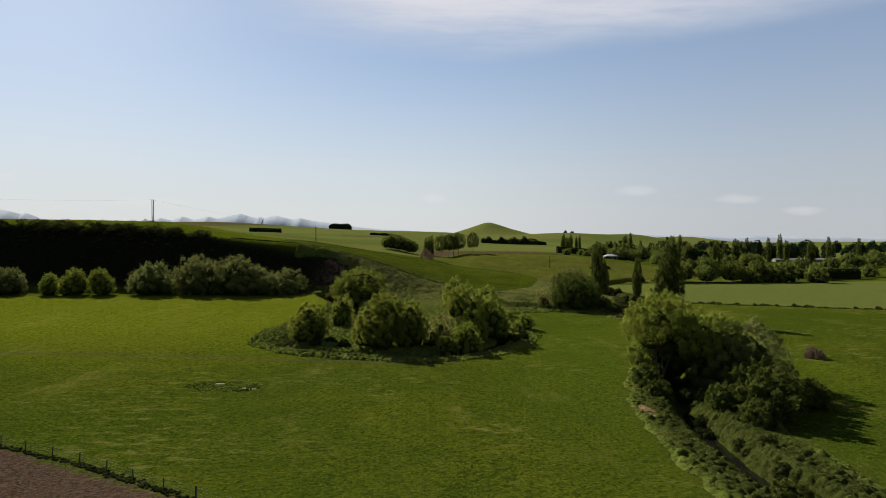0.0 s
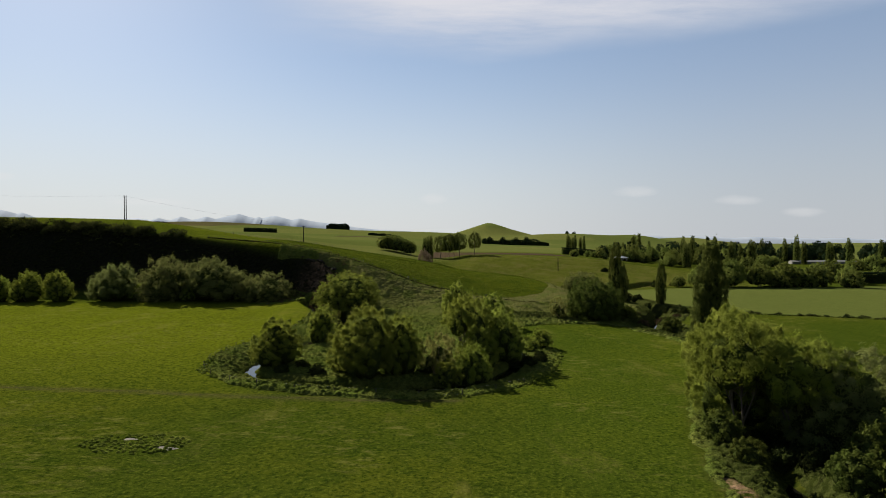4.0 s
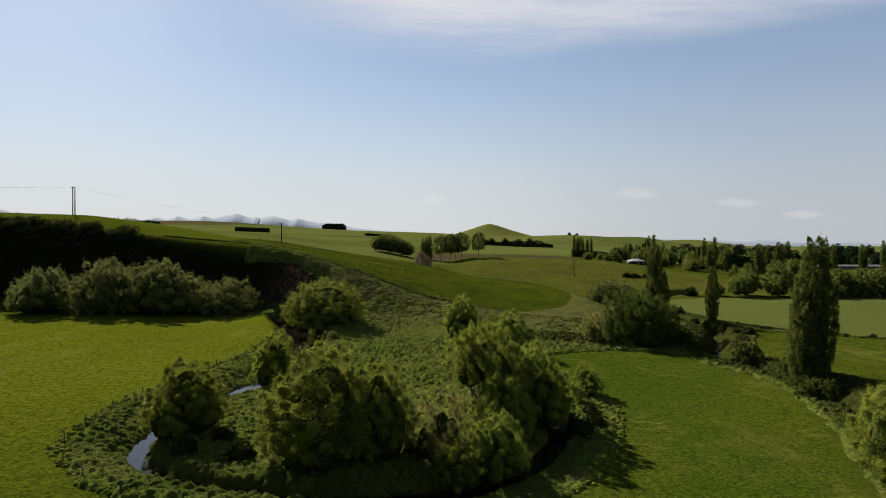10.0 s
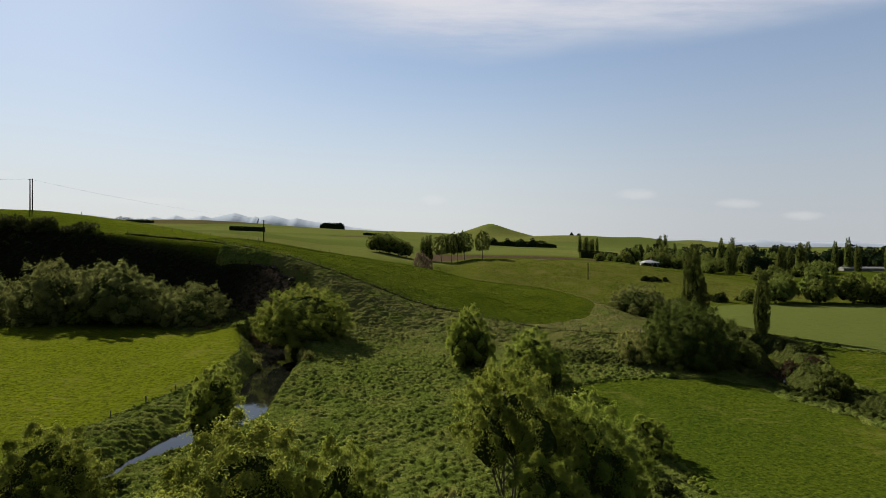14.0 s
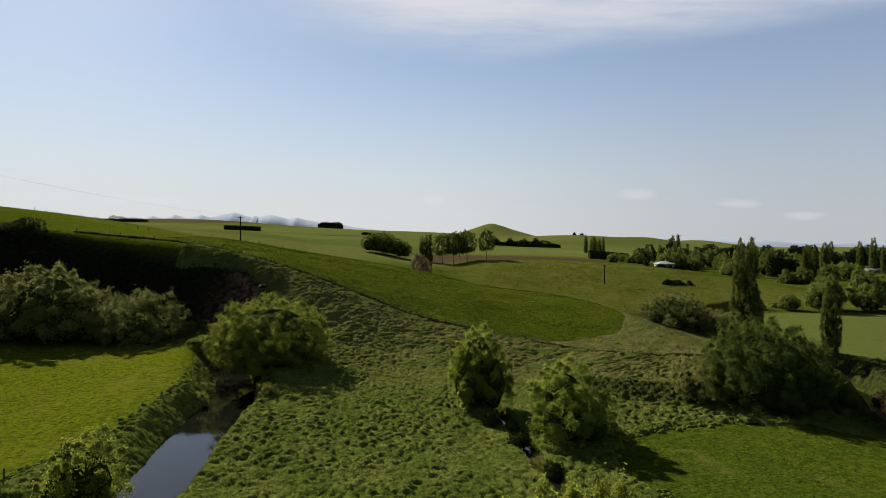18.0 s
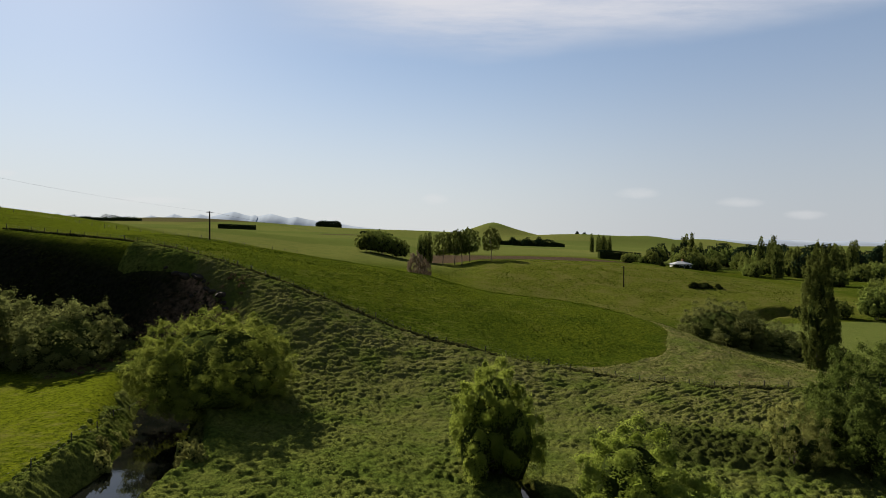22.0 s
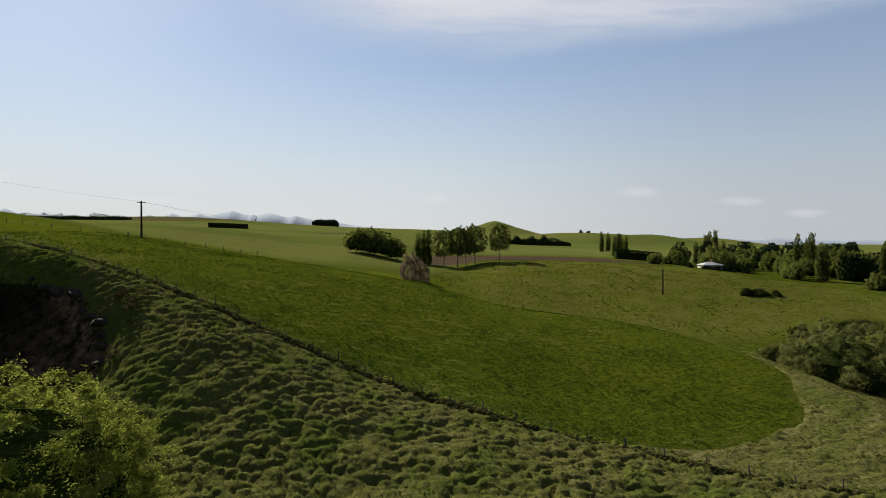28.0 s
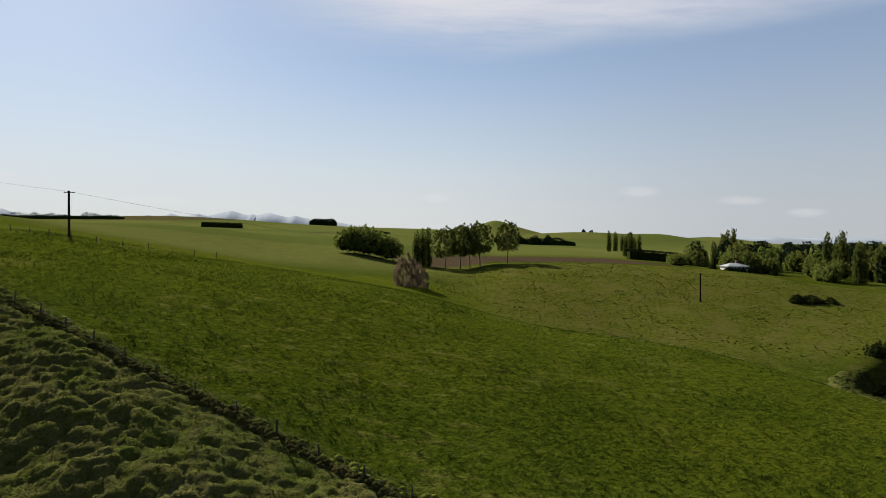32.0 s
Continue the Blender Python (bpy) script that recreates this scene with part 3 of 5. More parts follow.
def build_ground():
    xs, ys = spread(-95, 95, -4500, 4500, 1.4, 1.055), spread(40, 345, -3500, 4700, 1.4, 1.03)
    gx, gy = np.meshgrid(xs, ys)
    x, y = gx.ravel(), gy.ravel()
    z = ground(x, y)
    nx, ny = len(xs), len(ys)
    k = (np.arange(ny - 1)[:, None] * nx + np.arange(nx - 1)[None]).ravel()
    faces = np.stack([k, k + 1, k + nx + 1, k + nx], 1)
    me = mesh_from("ground", np.stack([x, y, z], 1), faces, PASTURE, True)
    near = (np.abs(x) < 300) & (y > -80) & (y < 420)
    dl, ds = np.full(x.shape, 99.0), np.full(x.shape, 99.0)
    dl[near], ds[near] = away(x[near], y[near], LOOP_LINE), away(x[near], y[near], STREAM_LINE)
    rough = roughness(x, y, dl, ds)
    # the second hill is rough-grazed
    hill = step(y, 345, 365) * (1 - step(y, 470, 480)) * step(x, 5, 30) * (1 - step(x, 175, 200))
    rough = np.maximum(rough, scarp(x, y))
    plough = (y < 72.6 - (x + 50) * 0.53 - 1.0).astype(float) * (x < -8)
    brown = step(y, 484, 488) * (1 - step(y, 590, 596)) * step(x, -2 + (y - 488) * 0.1, 2 + (y - 488) * 0.1) * (1 - step(x, 118, 122))
    plough = np.maximum(plough, 0.9 * brown)
    rise = np.exp(-((x + 520) / 150) ** 2 - ((y - 1440) / 110) ** 2) > 0.35
    strip = (np.abs(x + 95) < 45) & (np.abs(y - 1010 - 0.2 * x) < 40)
    plough = np.maximum(plough, 0.6 * rise)
    plough = np.maximum(plough, 0.6 * strip)
    # a trodden trail across the meadow
    trail = (x > -120) & (x < 30) & (y > 100) & (y < 150)
    trod = np.zeros(x.shape)
    trod[trail] = np.exp(-(away(x[trail], y[trail], np.array([(-118, 137), (-80, 134), (-55, 130), (-38, 128), (-24, 127), (-8, 125.5), (6, 125.5)])) / 1.1) ** 2)
    plough = np.maximum(plough, 0.42 * trod)
    # fields beyond: a patchwork of tones, paled in their colour in place of haze
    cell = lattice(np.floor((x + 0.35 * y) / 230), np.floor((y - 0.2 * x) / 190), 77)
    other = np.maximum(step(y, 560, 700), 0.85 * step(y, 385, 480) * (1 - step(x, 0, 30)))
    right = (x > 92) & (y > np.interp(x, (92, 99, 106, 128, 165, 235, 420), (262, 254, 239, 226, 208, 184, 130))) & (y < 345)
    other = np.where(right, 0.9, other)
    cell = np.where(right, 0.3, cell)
    bare = np.clip(np.exp(-((x + 44) / 8) ** 2 - ((y - 276) / 9) ** 2) * 0.5, 0, 1)
    bare = np.maximum(bare, 0.9 * np.exp(-((x - slip_edge(y) + 2.5) / 2.2) ** 2) * step(y, 264, 270) * (1 - step(y, 290, 296)))
    bare = np.maximum(bare, 1.2 * np.exp(-((x - 57) / 1.6) ** 2 - ((y - 256) / 1.0) ** 2))
    bare = np.maximum(bare, 1.5 * np.exp(-((x - 34.1) / 0.9) ** 2 - ((y - 89.5) / 4.5) ** 2))
    # backlit glow in the colour: left meadow, and the pasture as it recedes
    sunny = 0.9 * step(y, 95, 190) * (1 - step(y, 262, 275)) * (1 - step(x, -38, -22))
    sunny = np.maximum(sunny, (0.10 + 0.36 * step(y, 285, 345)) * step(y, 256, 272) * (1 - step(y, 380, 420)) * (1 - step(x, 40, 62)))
    lush = 0.18 * step(x, 8, 22) * step(y, 70, 120) * (1 - step(y, 226, 236)) * (1 - step(x, 84, 90))
    lush = np.maximum(lush, 0.08 * step(y, 256, 272) * (1 - step(y, 380, 420)) * (1 - step(x, 40, 62)))
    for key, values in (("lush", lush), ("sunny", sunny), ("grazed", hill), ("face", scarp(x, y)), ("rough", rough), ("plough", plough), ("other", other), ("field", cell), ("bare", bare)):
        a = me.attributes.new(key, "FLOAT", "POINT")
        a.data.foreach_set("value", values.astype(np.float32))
    return tagged(new("ground", me), "green river meadow rising to grassy hills and far farmland", "ground", kind="structure")


def ribbon(name, line, half, z, label):
    d = np.gradient(line, axis=0)
    d /= np.linalg.norm(d, axis=1)[:, None] + 1e-9
    side = np.stack([-d[:, 1], d[:, 0]], 1) * half
    a, b = line + side, line - side
    n = len(line)
    verts = [(p[0], p[1], z) for p in a] + [(p[0], p[1], z) for p in b]
    faces = [(i, i + 1, n + i + 1, n + i) for i in range(n - 1)]
    ob = new(name, mesh_from(name, verts, faces, WATER_MAT))
    return tagged(ob, label, "water", kind="structure")


build_ground()
ribbon("water", LOOP_LINE, 6.0, WATER, "dark still water of an old river loop reflecting sky")
ribbon("water", STREAM_LINE, 3.0, STREAM_WATER - 0.55, "narrow dark stream between overgrown grassy banks")


def mountain_range(name, x0, x1, y0, peaks, seed, label, level=198):
    """A far range: peaks are x, height and half width."""
    xs = np.linspace(x0, x1, 220)
    top = level - 0.4 * level * step(xs, x1 - 900, x1)
    for cx, h, w in peaks:
        top = np.maximum(top, h - 0.31 * level * np.abs(xs - cx) / w)
    top = top * (1 + 0.12 * rolls(xs, xs * 0 + seed * 37, 210, seed, 5))
    verts, n = [], len(xs)
    for k, (dy, f) in enumerate(((-260, 0.0), (-140, 0.6), (0, 1.0), (160, 0.4), (260, 0.0))):
        wob = 30 * rolls(xs, xs * 0 + k * 61.0, 90, seed + k, 3)
        verts += [(a, y0 + dy + 2 * w, f * b + w * (0 < f < 1)) for a, b, w in zip(xs, top, wob)]
    faces = [(k * n + i, k * n + i + 1, (k + 1) * n + i + 1, (k + 1) * n + i) for k in range(4) for i in range(n - 1)]
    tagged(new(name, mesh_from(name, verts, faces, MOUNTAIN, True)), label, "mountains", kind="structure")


mountain_range("backdrop", -2500, -100, 4300, [(-2100, 215, 300), (-1900, 218, 260), (-1740, 224, 200), (-1560, 224, 260), (-1330, 246, 260), (-1190, 226, 160), (-1080, 238, 220), (-900, 212, 300)], 5,
               "distant blue mountain range fading in haze")
mountain_range("backdrop", -4000, -2350, 3700, [(-3200, 235, 300), (-2640, 258, 260), (-2450, 226, 160), (-2800, 240, 150), (-3700, 200, 400)], 9,
               "distant blue mountain range fading in haze")
mountain_range("backdrop", 900, 4900, 4350, [(1500, 84, 500), (1950, 78, 420), (2450, 70, 500), (3050, 62, 300), (3600, 64, 260)], 13,
               "low blue ridge far off in haze", 52)

# ---- trees ----
def part(name, mesh, parent, label=""):
    ob = new(name, mesh)
    ob.parent = parent
    if label:
        ob["label"] = label
    return ob


def tube(path, radii, sides=6):
    """Verts and quads of a tapered tube along a path."""
    path = [Vector(p) for p in path]
    verts, faces = [], []
    for i, (p, r) in enumerate(zip(path, radii)):
        a = path[min(i + 1, len(path) - 1)] - path[max(i - 1, 0)]
        a = a.normalized() if a.length > 1e-6 else Vector((0, 0, 1))
        u = a.orthogonal().normalized()
        v = a.cross(u)
        for s in range(sides):
            an = 2 * math.pi * s / sides
            q = p + (u * math.cos(an) + v * math.sin(an)) * r
            verts.append(tuple(q))
    for i in range(len(path) - 1):
        for s in range(sides):
            faces.append((i * sides + s, i * sides + (s + 1) % sides, (i + 1) * sides + (s + 1) % sides, (i + 1) * sides + s))
    return verts, faces


def tubes_mesh(name, tubes, mat):
    verts, faces = [], []
    for v, f in tubes:
        k = len(verts)
        verts += v
        faces += [tuple(i + k for i in q) for q in f]
    return mesh_from(name, verts, faces, mat, True)


def leaf_cloud(name, centres, axes, length, width, mat, rng, face=None):
    """One pointed blade a leaf spray: centres, the long axes, and their sizes."""
    n = len(centres)
    axes = axes / (np.linalg.norm(axes, axis=1)[:, None] + 1e-9)
    side = np.cross(axes, rng.normal(size=(n, 3)) if face is None else face + rng.normal(size=(n, 3)) * 0.3)
    side /= np.linalg.norm(side, axis=1)[:, None] + 1e-9
    lift = np.cross(axes, side)
    l, w = (length * rng.uniform(0.6, 1.35, n))[:, None], (width * rng.uniform(0.6, 1.3, n))[:, None]
    a = centres - axes * l * 0.45 + side * w * 0.62 + lift * w * 0.2
    b = centres + axes * l * 0.6
    c = centres - axes * l * 0.3 - side * w * 0.62 - lift * w * 0.2
    verts = np.stack([a, b, c], 1).reshape(-1, 3)
    faces = np.arange(3 * n).reshape(n, 3)
    return mesh_from(name, verts, faces, mat)


def heads_for(rng, height, width, base, shape, count):
    """The rounded heads that make up a crown: centre, half breadth and half height of each."""
    w, h = width / 2, height - base
    if shape == "column":
        out = []
        for i in range(count):
            an, tip = 2.4 * i + rng.uniform(0, 0.5), 1 if i == 0 else rng.uniform(0.62, 0.95)
            off = 0 if i == 0 else w * rng.uniform(0.25, 0.5)
            out.append((off * math.cos(an), off * math.sin(an), base + h * tip * 0.47, w * rng.uniform(0.48, 0.66), h * tip * 0.5))
        return np.array(out)
    if shape == "dome":
        out = [(0, 0, base + 0.26 * h, w * 0.86, h * 0.66)]
        for i in range(count):
            an, r = 2 * math.pi * (i + rng.uniform(-0.2, 0.2)) / count, w * rng.uniform(0.42, 0.56)
            out.append((r * math.cos(an), r * math.sin(an), base + h * rng.uniform(0.26, 0.42), w * rng.uniform(0.36, 0.46), h * rng.uniform(0.32, 0.42)))
        return np.array(out)
    # several heads of uneven height leaning out from the foot
    out = []
    for i in range(count):
        an = 2 * math.pi * i / count + rng.uniform(-0.3, 0.3)
        r = w * (0.12 if i == 0 else rng.uniform(0.40, 0.60))
        tip = 1.0 if i == 0 else rng.uniform(0.62, 0.93)
        rx = w * (0.58 if i == 0 else rng.uniform(0.36, 0.50))
        low = base if shape == "heads" else base + h * rng.uniform(0.0, 0.2)
        top_ = base + h * tip
        out.append((r * math.cos(an), r * math.sin(an), low + (top_ - low) * 0.50, rx, (top_ - low) * 0.50))
    return np.array(out)


def plumes_for(rng, heads, size, lift, skirt):
    """Leafy plumes all over the heads: centre, outward way, axis."""
    feet, ways = [], []
    for k, (cx, cy, cz, rx, rz) in enumerate(heads):
        n = int(2.3 * math.pi * rx * (rx + rz) / (math.pi * size * size))
        u = 1 - (1 - skirt) * (np.arange(n) + rng.uniform(0.2, 0.8, n)) / n
        an = 2.39996 * np.arange(n) + rng.normal(size=n) * 0.35
        ring = np.sqrt(np.maximum(0, 1 - u * u))
        d = np.stack([ring * np.cos(an), ring * np.sin(an), u], 1)
        uneven = 1 + 0.22 * rolls(3.1 * d[:, 0] + 7 * k, 3.1 * d[:, 1] + 3.1 * d[:, 2], 1.6, 5 + k, 2)
        p = np.array([cx, cy, cz]) + d * np.array([rx, rx, rz]) * (uneven * rng.uniform(0.86, 1.12, n))[:, None]
        out = d / np.array([rx, rx, rz])
        out /= np.linalg.norm(out, axis=1)[:, None]
        keep = np.ones(n, bool)
        for m, (ox, oy, oz, qx, qz) in enumerate(heads):
            if m != k:
                keep &= (((p - np.array([ox, oy, oz])) / np.array([qx, qx, qz])) ** 2).sum(1) > 0.80
        feet.append(p[keep]), ways.append(out[keep])
    feet, ways = np.concatenate(feet), np.concatenate(ways)
    axis = ways * 0.6 + np.array([0, 0, lift]) + rng.normal(size=feet.shape) * 0.16
    return feet, ways, axis / np.linalg.norm(axis, axis=1)[:, None]


def crown_leaves(rng, feet, ways, axes, count, size, long_, loose):
    """Leaves over the skin of every plume, and a few on the shoots that stand out of its tip."""
    n = count // len(feet) + 1
    k = np.repeat(np.arange(len(feet)), n)
    scale = (size * rng.uniform(0.6, 1.4, len(feet)))[k][:, None]
    e = rng.normal(size=(len(k), 3)) * 0.75 + ways[k] * 0.70 + np.array([0, 0, 0.80])
    e /= np.linalg.norm(e, axis=1)[:, None]
    along_ = (e * axes[k]).sum(1)[:, None]
    flat = e - axes[k] * along_
    taper = np.where(along_ > 0, 1 - 0.55 * along_, 1.0)
    stray = np.where(rng.uniform(size=(len(k), 1)) < 0.06, rng.uniform(0.3, 1.0, (len(k), 1)), 0.0)
    p = feet[k] + (axes[k] * (along_ + 0.15 + stray * 0.6) * long_ + flat * taper) * scale * rng.uniform(0.84, 1.06, (len(k), 1))
    p = p + rng.normal(size=p.shape) * 0.07 * scale
    face = flat / np.maximum(taper, 0.3) + axes[k] * along_ / long_
    face /= np.linalg.norm(face, axis=1)[:, None] + 1e-9
    face = 0.65 * face + 0.55 * ways[k]
    face /= np.linalg.norm(face, axis=1)[:, None] + 1e-9
    # blades lie along the skin of the crown, like shingles blown about
    way = axes[k] * 0.5 + rng.normal(size=p.shape) * loose
    way -= (1.3 * min(loose, 0.6)) * (way * face).sum(1)[:, None] * face
    return p, way, face


ICO = [(0, 0, 1), (0.894, 0, 0.447), (0.276, 0.851, 0.447), (-0.724, 0.526, 0.447), (-0.724, -0.526, 0.447), (0.276, -0.851, 0.447),
       (0.724, 0.526, -0.447), (-0.276, 0.851, -0.447), (-0.894, 0, -0.447), (-0.276, -0.851, -0.447), (0.724, -0.526, -0.447), (0, 0, -1)]
ICO_FACES = [(0, 1, 2), (0, 2, 3), (0, 3, 4), (0, 4, 5), (0, 5, 1), (1, 6, 2), (2, 7, 3), (3, 8, 4), (4, 9, 5), (5, 10, 1),
             (6, 7, 2), (7, 8, 3), (8, 9, 4), (9, 10, 5), (10, 6, 1), (11, 7, 6), (11, 8, 7), (11, 9, 8), (11, 10, 9), (11, 6, 10)]


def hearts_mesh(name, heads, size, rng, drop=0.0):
    """An added ragged mass in every head, dark to block sun and shade gaps."""
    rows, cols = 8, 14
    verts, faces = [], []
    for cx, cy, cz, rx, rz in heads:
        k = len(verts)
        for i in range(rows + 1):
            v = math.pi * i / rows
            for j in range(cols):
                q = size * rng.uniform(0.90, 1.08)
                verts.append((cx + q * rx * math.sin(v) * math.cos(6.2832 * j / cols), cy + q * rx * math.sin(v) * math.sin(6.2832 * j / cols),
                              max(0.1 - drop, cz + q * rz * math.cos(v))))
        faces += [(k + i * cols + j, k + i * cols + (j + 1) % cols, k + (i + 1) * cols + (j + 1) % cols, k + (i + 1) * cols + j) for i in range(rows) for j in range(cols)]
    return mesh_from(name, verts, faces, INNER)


def make_tree(name, label, height, width, base, plume, leaves, leaf, leaf_mat, seed, stems=3, shape="dome", heads=6, lift=0.45, trunk=0.25,
              bark=None, category="tree", long_=1.15, lean=(0, 0), core=0.87, slim=0.42, skirt=-0.55, drop=0.0, loose=0.6):
    rng = np.random.default_rng(seed)
    root = new(name)
    hd = heads_for(rng, height - 0.8 * plume, width - 0.3 * plume, base, shape, heads)
    hd[:, 0] += lean[0] * hd[:, 2]
    hd[:, 1] += lean[1] * hd[:, 2]
    feet, ways, axes = plumes_for(rng, hd, plume, lift, skirt)
    tubes = []
    for s in range(stems):
        an = 6.28 * s / stems + rng.uniform(0, 1)
        foot = Vector((0.3 * trunk * stems * math.cos(an), 0.3 * trunk * stems * math.sin(an), -0.6))
        c = hd[s % len(hd)]
        hub = Vector(c[:3])
        fork = foot.lerp(hub, 0.6)
        fork.z = max(base * 0.85, hub.z * 0.55)
        tubes.append(tube([foot, foot.lerp(fork, 0.5) + Vector((rng.normal() * 0.2, rng.normal() * 0.2, 0)), fork, hub + Vector((0, 0, 0.3 * c[4]))],
                          [trunk, trunk * 0.75, trunk * 0.55, trunk * 0.2], 7))
        mine = feet[rng.permutation(len(feet))[:8]]
        for t_ in mine:
            tip = Vector(t_)
            if (tip - hub).length < 2.2 * c[3]:
                mid_ = fork.lerp(tip, 0.5) + Vector((rng.normal() * 0.2, rng.normal() * 0.2, 0.3))
                tubes.append(tube([fork, mid_, tip], [trunk * 0.42, trunk * 0.26, trunk * 0.07], 5))
    part("trunk", tubes_mesh("trunk", tubes, bark or BARK), root)
    p, axis, face = crown_leaves(rng, feet, ways, axes, leaves, plume, long_, loose)
    keep = p[:, 2] > 0.15 - drop
    crown = part("crown", leaf_cloud("crown", p[keep], axis[keep], leaf, leaf * slim, leaf_mat, rng, face[keep]), root)
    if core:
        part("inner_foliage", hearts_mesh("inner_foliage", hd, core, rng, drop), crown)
    SIZES[root.name] = (height, width)
    return tagged(root, label, category)


SIZES = {}


def plant(src, x, y, scale=1.0, turn=0.0, tall=1.0, label="", group="", sink=0.0, z=None):
    """A copy of a tree, standing on the ground."""
    ob = copy_thing(src, pose(x, y, (gz(x, y) if z is None else z) - sink, 0, 0, turn))
    ob.scale = (scale, scale, scale * tall)
    return tagged(ob, label, group=group)


def stand(src, group, *rows):
    """Copies of a tree, each with its place, height, breadth and turn."""
    h0, w0 = SIZES[src.name]
    for x, y, h, w, turn in rows:
        plant(src, x, y, w / w0, turn, (h / h0) / (w / w0), "", group, 0.4)


STORE = []


def stock(*args, **kw):
    """A tree to copy from; the first one is itself set out later."""
    ob = make_tree(*args, **kw)
    STORE.append(ob)
    return ob


# name, label, height, width, base, plume size, leaves, leaf size, leaves' material, seed
round_willow = stock("willow_tree", "bushy round willow tree in fresh leaf", 14, 20, 0.0, 1.5, 56000, 0.30, GREY_WILLOW, 11, stems=5, trunk=0.3)
bank_willow = stock("willow_tree", "dense domed willow tree in fresh leaf by the water", 14, 20, 0.0, 1.25, 120000, 0.22, WILLOW_LEAF, 51, stems=5, trunk=0.3, lift=0.5, drop=1.3, skirt=-0.7, heads=7)
dark_willow = stock("willow_tree", "broad dark green willow in dense leaf", 14, 20, 0.0, 1.4, 80000, 0.27, DARK_WILLOW, 53, stems=5, trunk=0.3, heads=8)
row_willow = stock("willow_tree", "bushy round willow tree at the foot of the bank", 14, 20, 0.0, 1.7, 40000, 0.38, GREY_WILLOW, 11, stems=5, trunk=0.3, shape="heads", heads=5)
row_willow_b = stock("willow_tree", "broad uneven willow tree at the foot of the bank", 14, 20, 0.0, 1.7, 40000, 0.38, GREY_WILLOW, 43, stems=5, trunk=0.3)
tall_willow = stock("willow_tree", "upright willow tree with several leaning stems", 14, 13, 0.0, 1.2, 76000, 0.22, OPEN_LEAF, 12, stems=4, trunk=0.28, lift=0.55, lean=(0.05, 0), shape="heads", heads=5)
lone_willow = stock("willow_tree", "upright bushy willow on the bank of the channel", 12, 11, 0.0, 1.15, 64000, 0.22, OPEN_LEAF, 72, stems=4, trunk=0.25, lift=0.6, lean=(-0.06, 0), shape="heads", heads=4)
open_willow = stock("willow_tree", "open crowned willow with bare stems showing", 15, 15, 4.2, 1.25, 52000, 0.23, OPEN_LEAF, 13, stems=6, trunk=0.2, lift=0.5, shape="umbrella", heads=6, core=0.66, skirt=-0.3)
small_willow = stock("willow_tree", "small slender willow on the bank", 9, 7, 0.0, 0.9, 26000, 0.21, OPEN_LEAF, 14, stems=2, trunk=0.18, lift=0.55, shape="heads", heads=4)
pale_willow = stock("willow_tree", "pale yellowish willow, thinly leaved", 8, 8, 0.6, 0.95, 13000, 0.27, WILLOW_PALE, 15, core=0.5, stems=6, trunk=0.12, lift=0.7, bark=PALE_BARK, shape="heads", heads=5, slim=0.26)
poplar = stock("poplar_tree", "tall narrow poplar tree in leaf", 25, 5.2, 1.0, 0.75, 30000, 0.36, POPLAR_LEAF, 16, core=0.6, stems=1, shape="column", heads=8, lift=2.0, trunk=0.4, long_=2.2, skirt=-0.95)
pine = stock("pine_tree", "dark broad pine tree far off", 15.5, 15, 0.0, 1.6, 2200, 1.5, PINE_LEAF, 17, stems=1, trunk=0.5, lift=0.5, shape="heads", heads=5)
far_poplar = stock("poplar_tree", "tall narrow poplar far across the valley", 25, 5.0, 0.0, 0.9, 2600, 1.0, POPLAR_LEAF, 26, core=0.75, stems=1, shape="column", heads=6, lift=2.4, trunk=0.4, long_=2.2, skirt=-0.95)
field_tree = stock("tree", "tall thin-crowned tree with bare lower trunk", 17.5, 10.5, 4.0, 0.85, 9000, 0.55, POPLAR_LEAF, 18, core=0, stems=1, trunk=0.3, lift=1.2, shape="umbrella", heads=7, skirt=-0.9)
far_tree = stock("tree", "rounded green tree far across the valley", 12, 13, 0.0, 1.5, 2600, 1.1, FAR_LEAF, 19, core=0.80, stems=3, trunk=0.3, shape="heads", heads=5)
copse_tree = stock("tree", "dense green tree of a small copse", 12, 13, 0.9, 1.2, 7000, 0.7, FAR_LEAF, 29, core=0.78, stems=3, trunk=0.22, shape="heads", heads=5)
shrub = stock("shrub", "low leafy shrub on the bank", 3.2, 4.2, 0.0, 0.5, 6000, 0.22, DARK_WILLOW, 20, stems=4, trunk=0.06, category="shrub", shape="heads", heads=5)
pale_shrub = stock("shrub", "pale leafy shrub at the water's edge", 2.8, 3.2, 0.0, 0.36, 6000, 0.19, WILLOW_PALE, 23, stems=5, trunk=0.05, category="shrub", lift=1.0, shape="heads", heads=5)
dark_bush = stock("bush", "dark leafy bush by the water", 5, 6, 0.0, 0.6, 3600, 0.40, SCRUB_LEAF, 21, stems=4, trunk=0.1, category="bush", shape="heads", heads=5)
brown_bush = stock("bush", "brownish tangled bush with few leaves", 3, 4, 0.0, 0.4, 4500, 0.24, DEAD_LEAF, 31, stems=6, trunk=0.05, category="bush", shape="heads", heads=5, slim=0.2)
bare_shrub = stock("shrub", "greyish brown leafless shrub of many thin twigs", 6, 5.5, 0.0, 0.6, 9000, 0.55, RUST_LEAF, 22, core=0, stems=12, trunk=0.05, bark=PALE_BARK, category="shrub", lift=2.6, loose=0.12, skirt=-0.6, shape="dome", heads=5, slim=0.10)

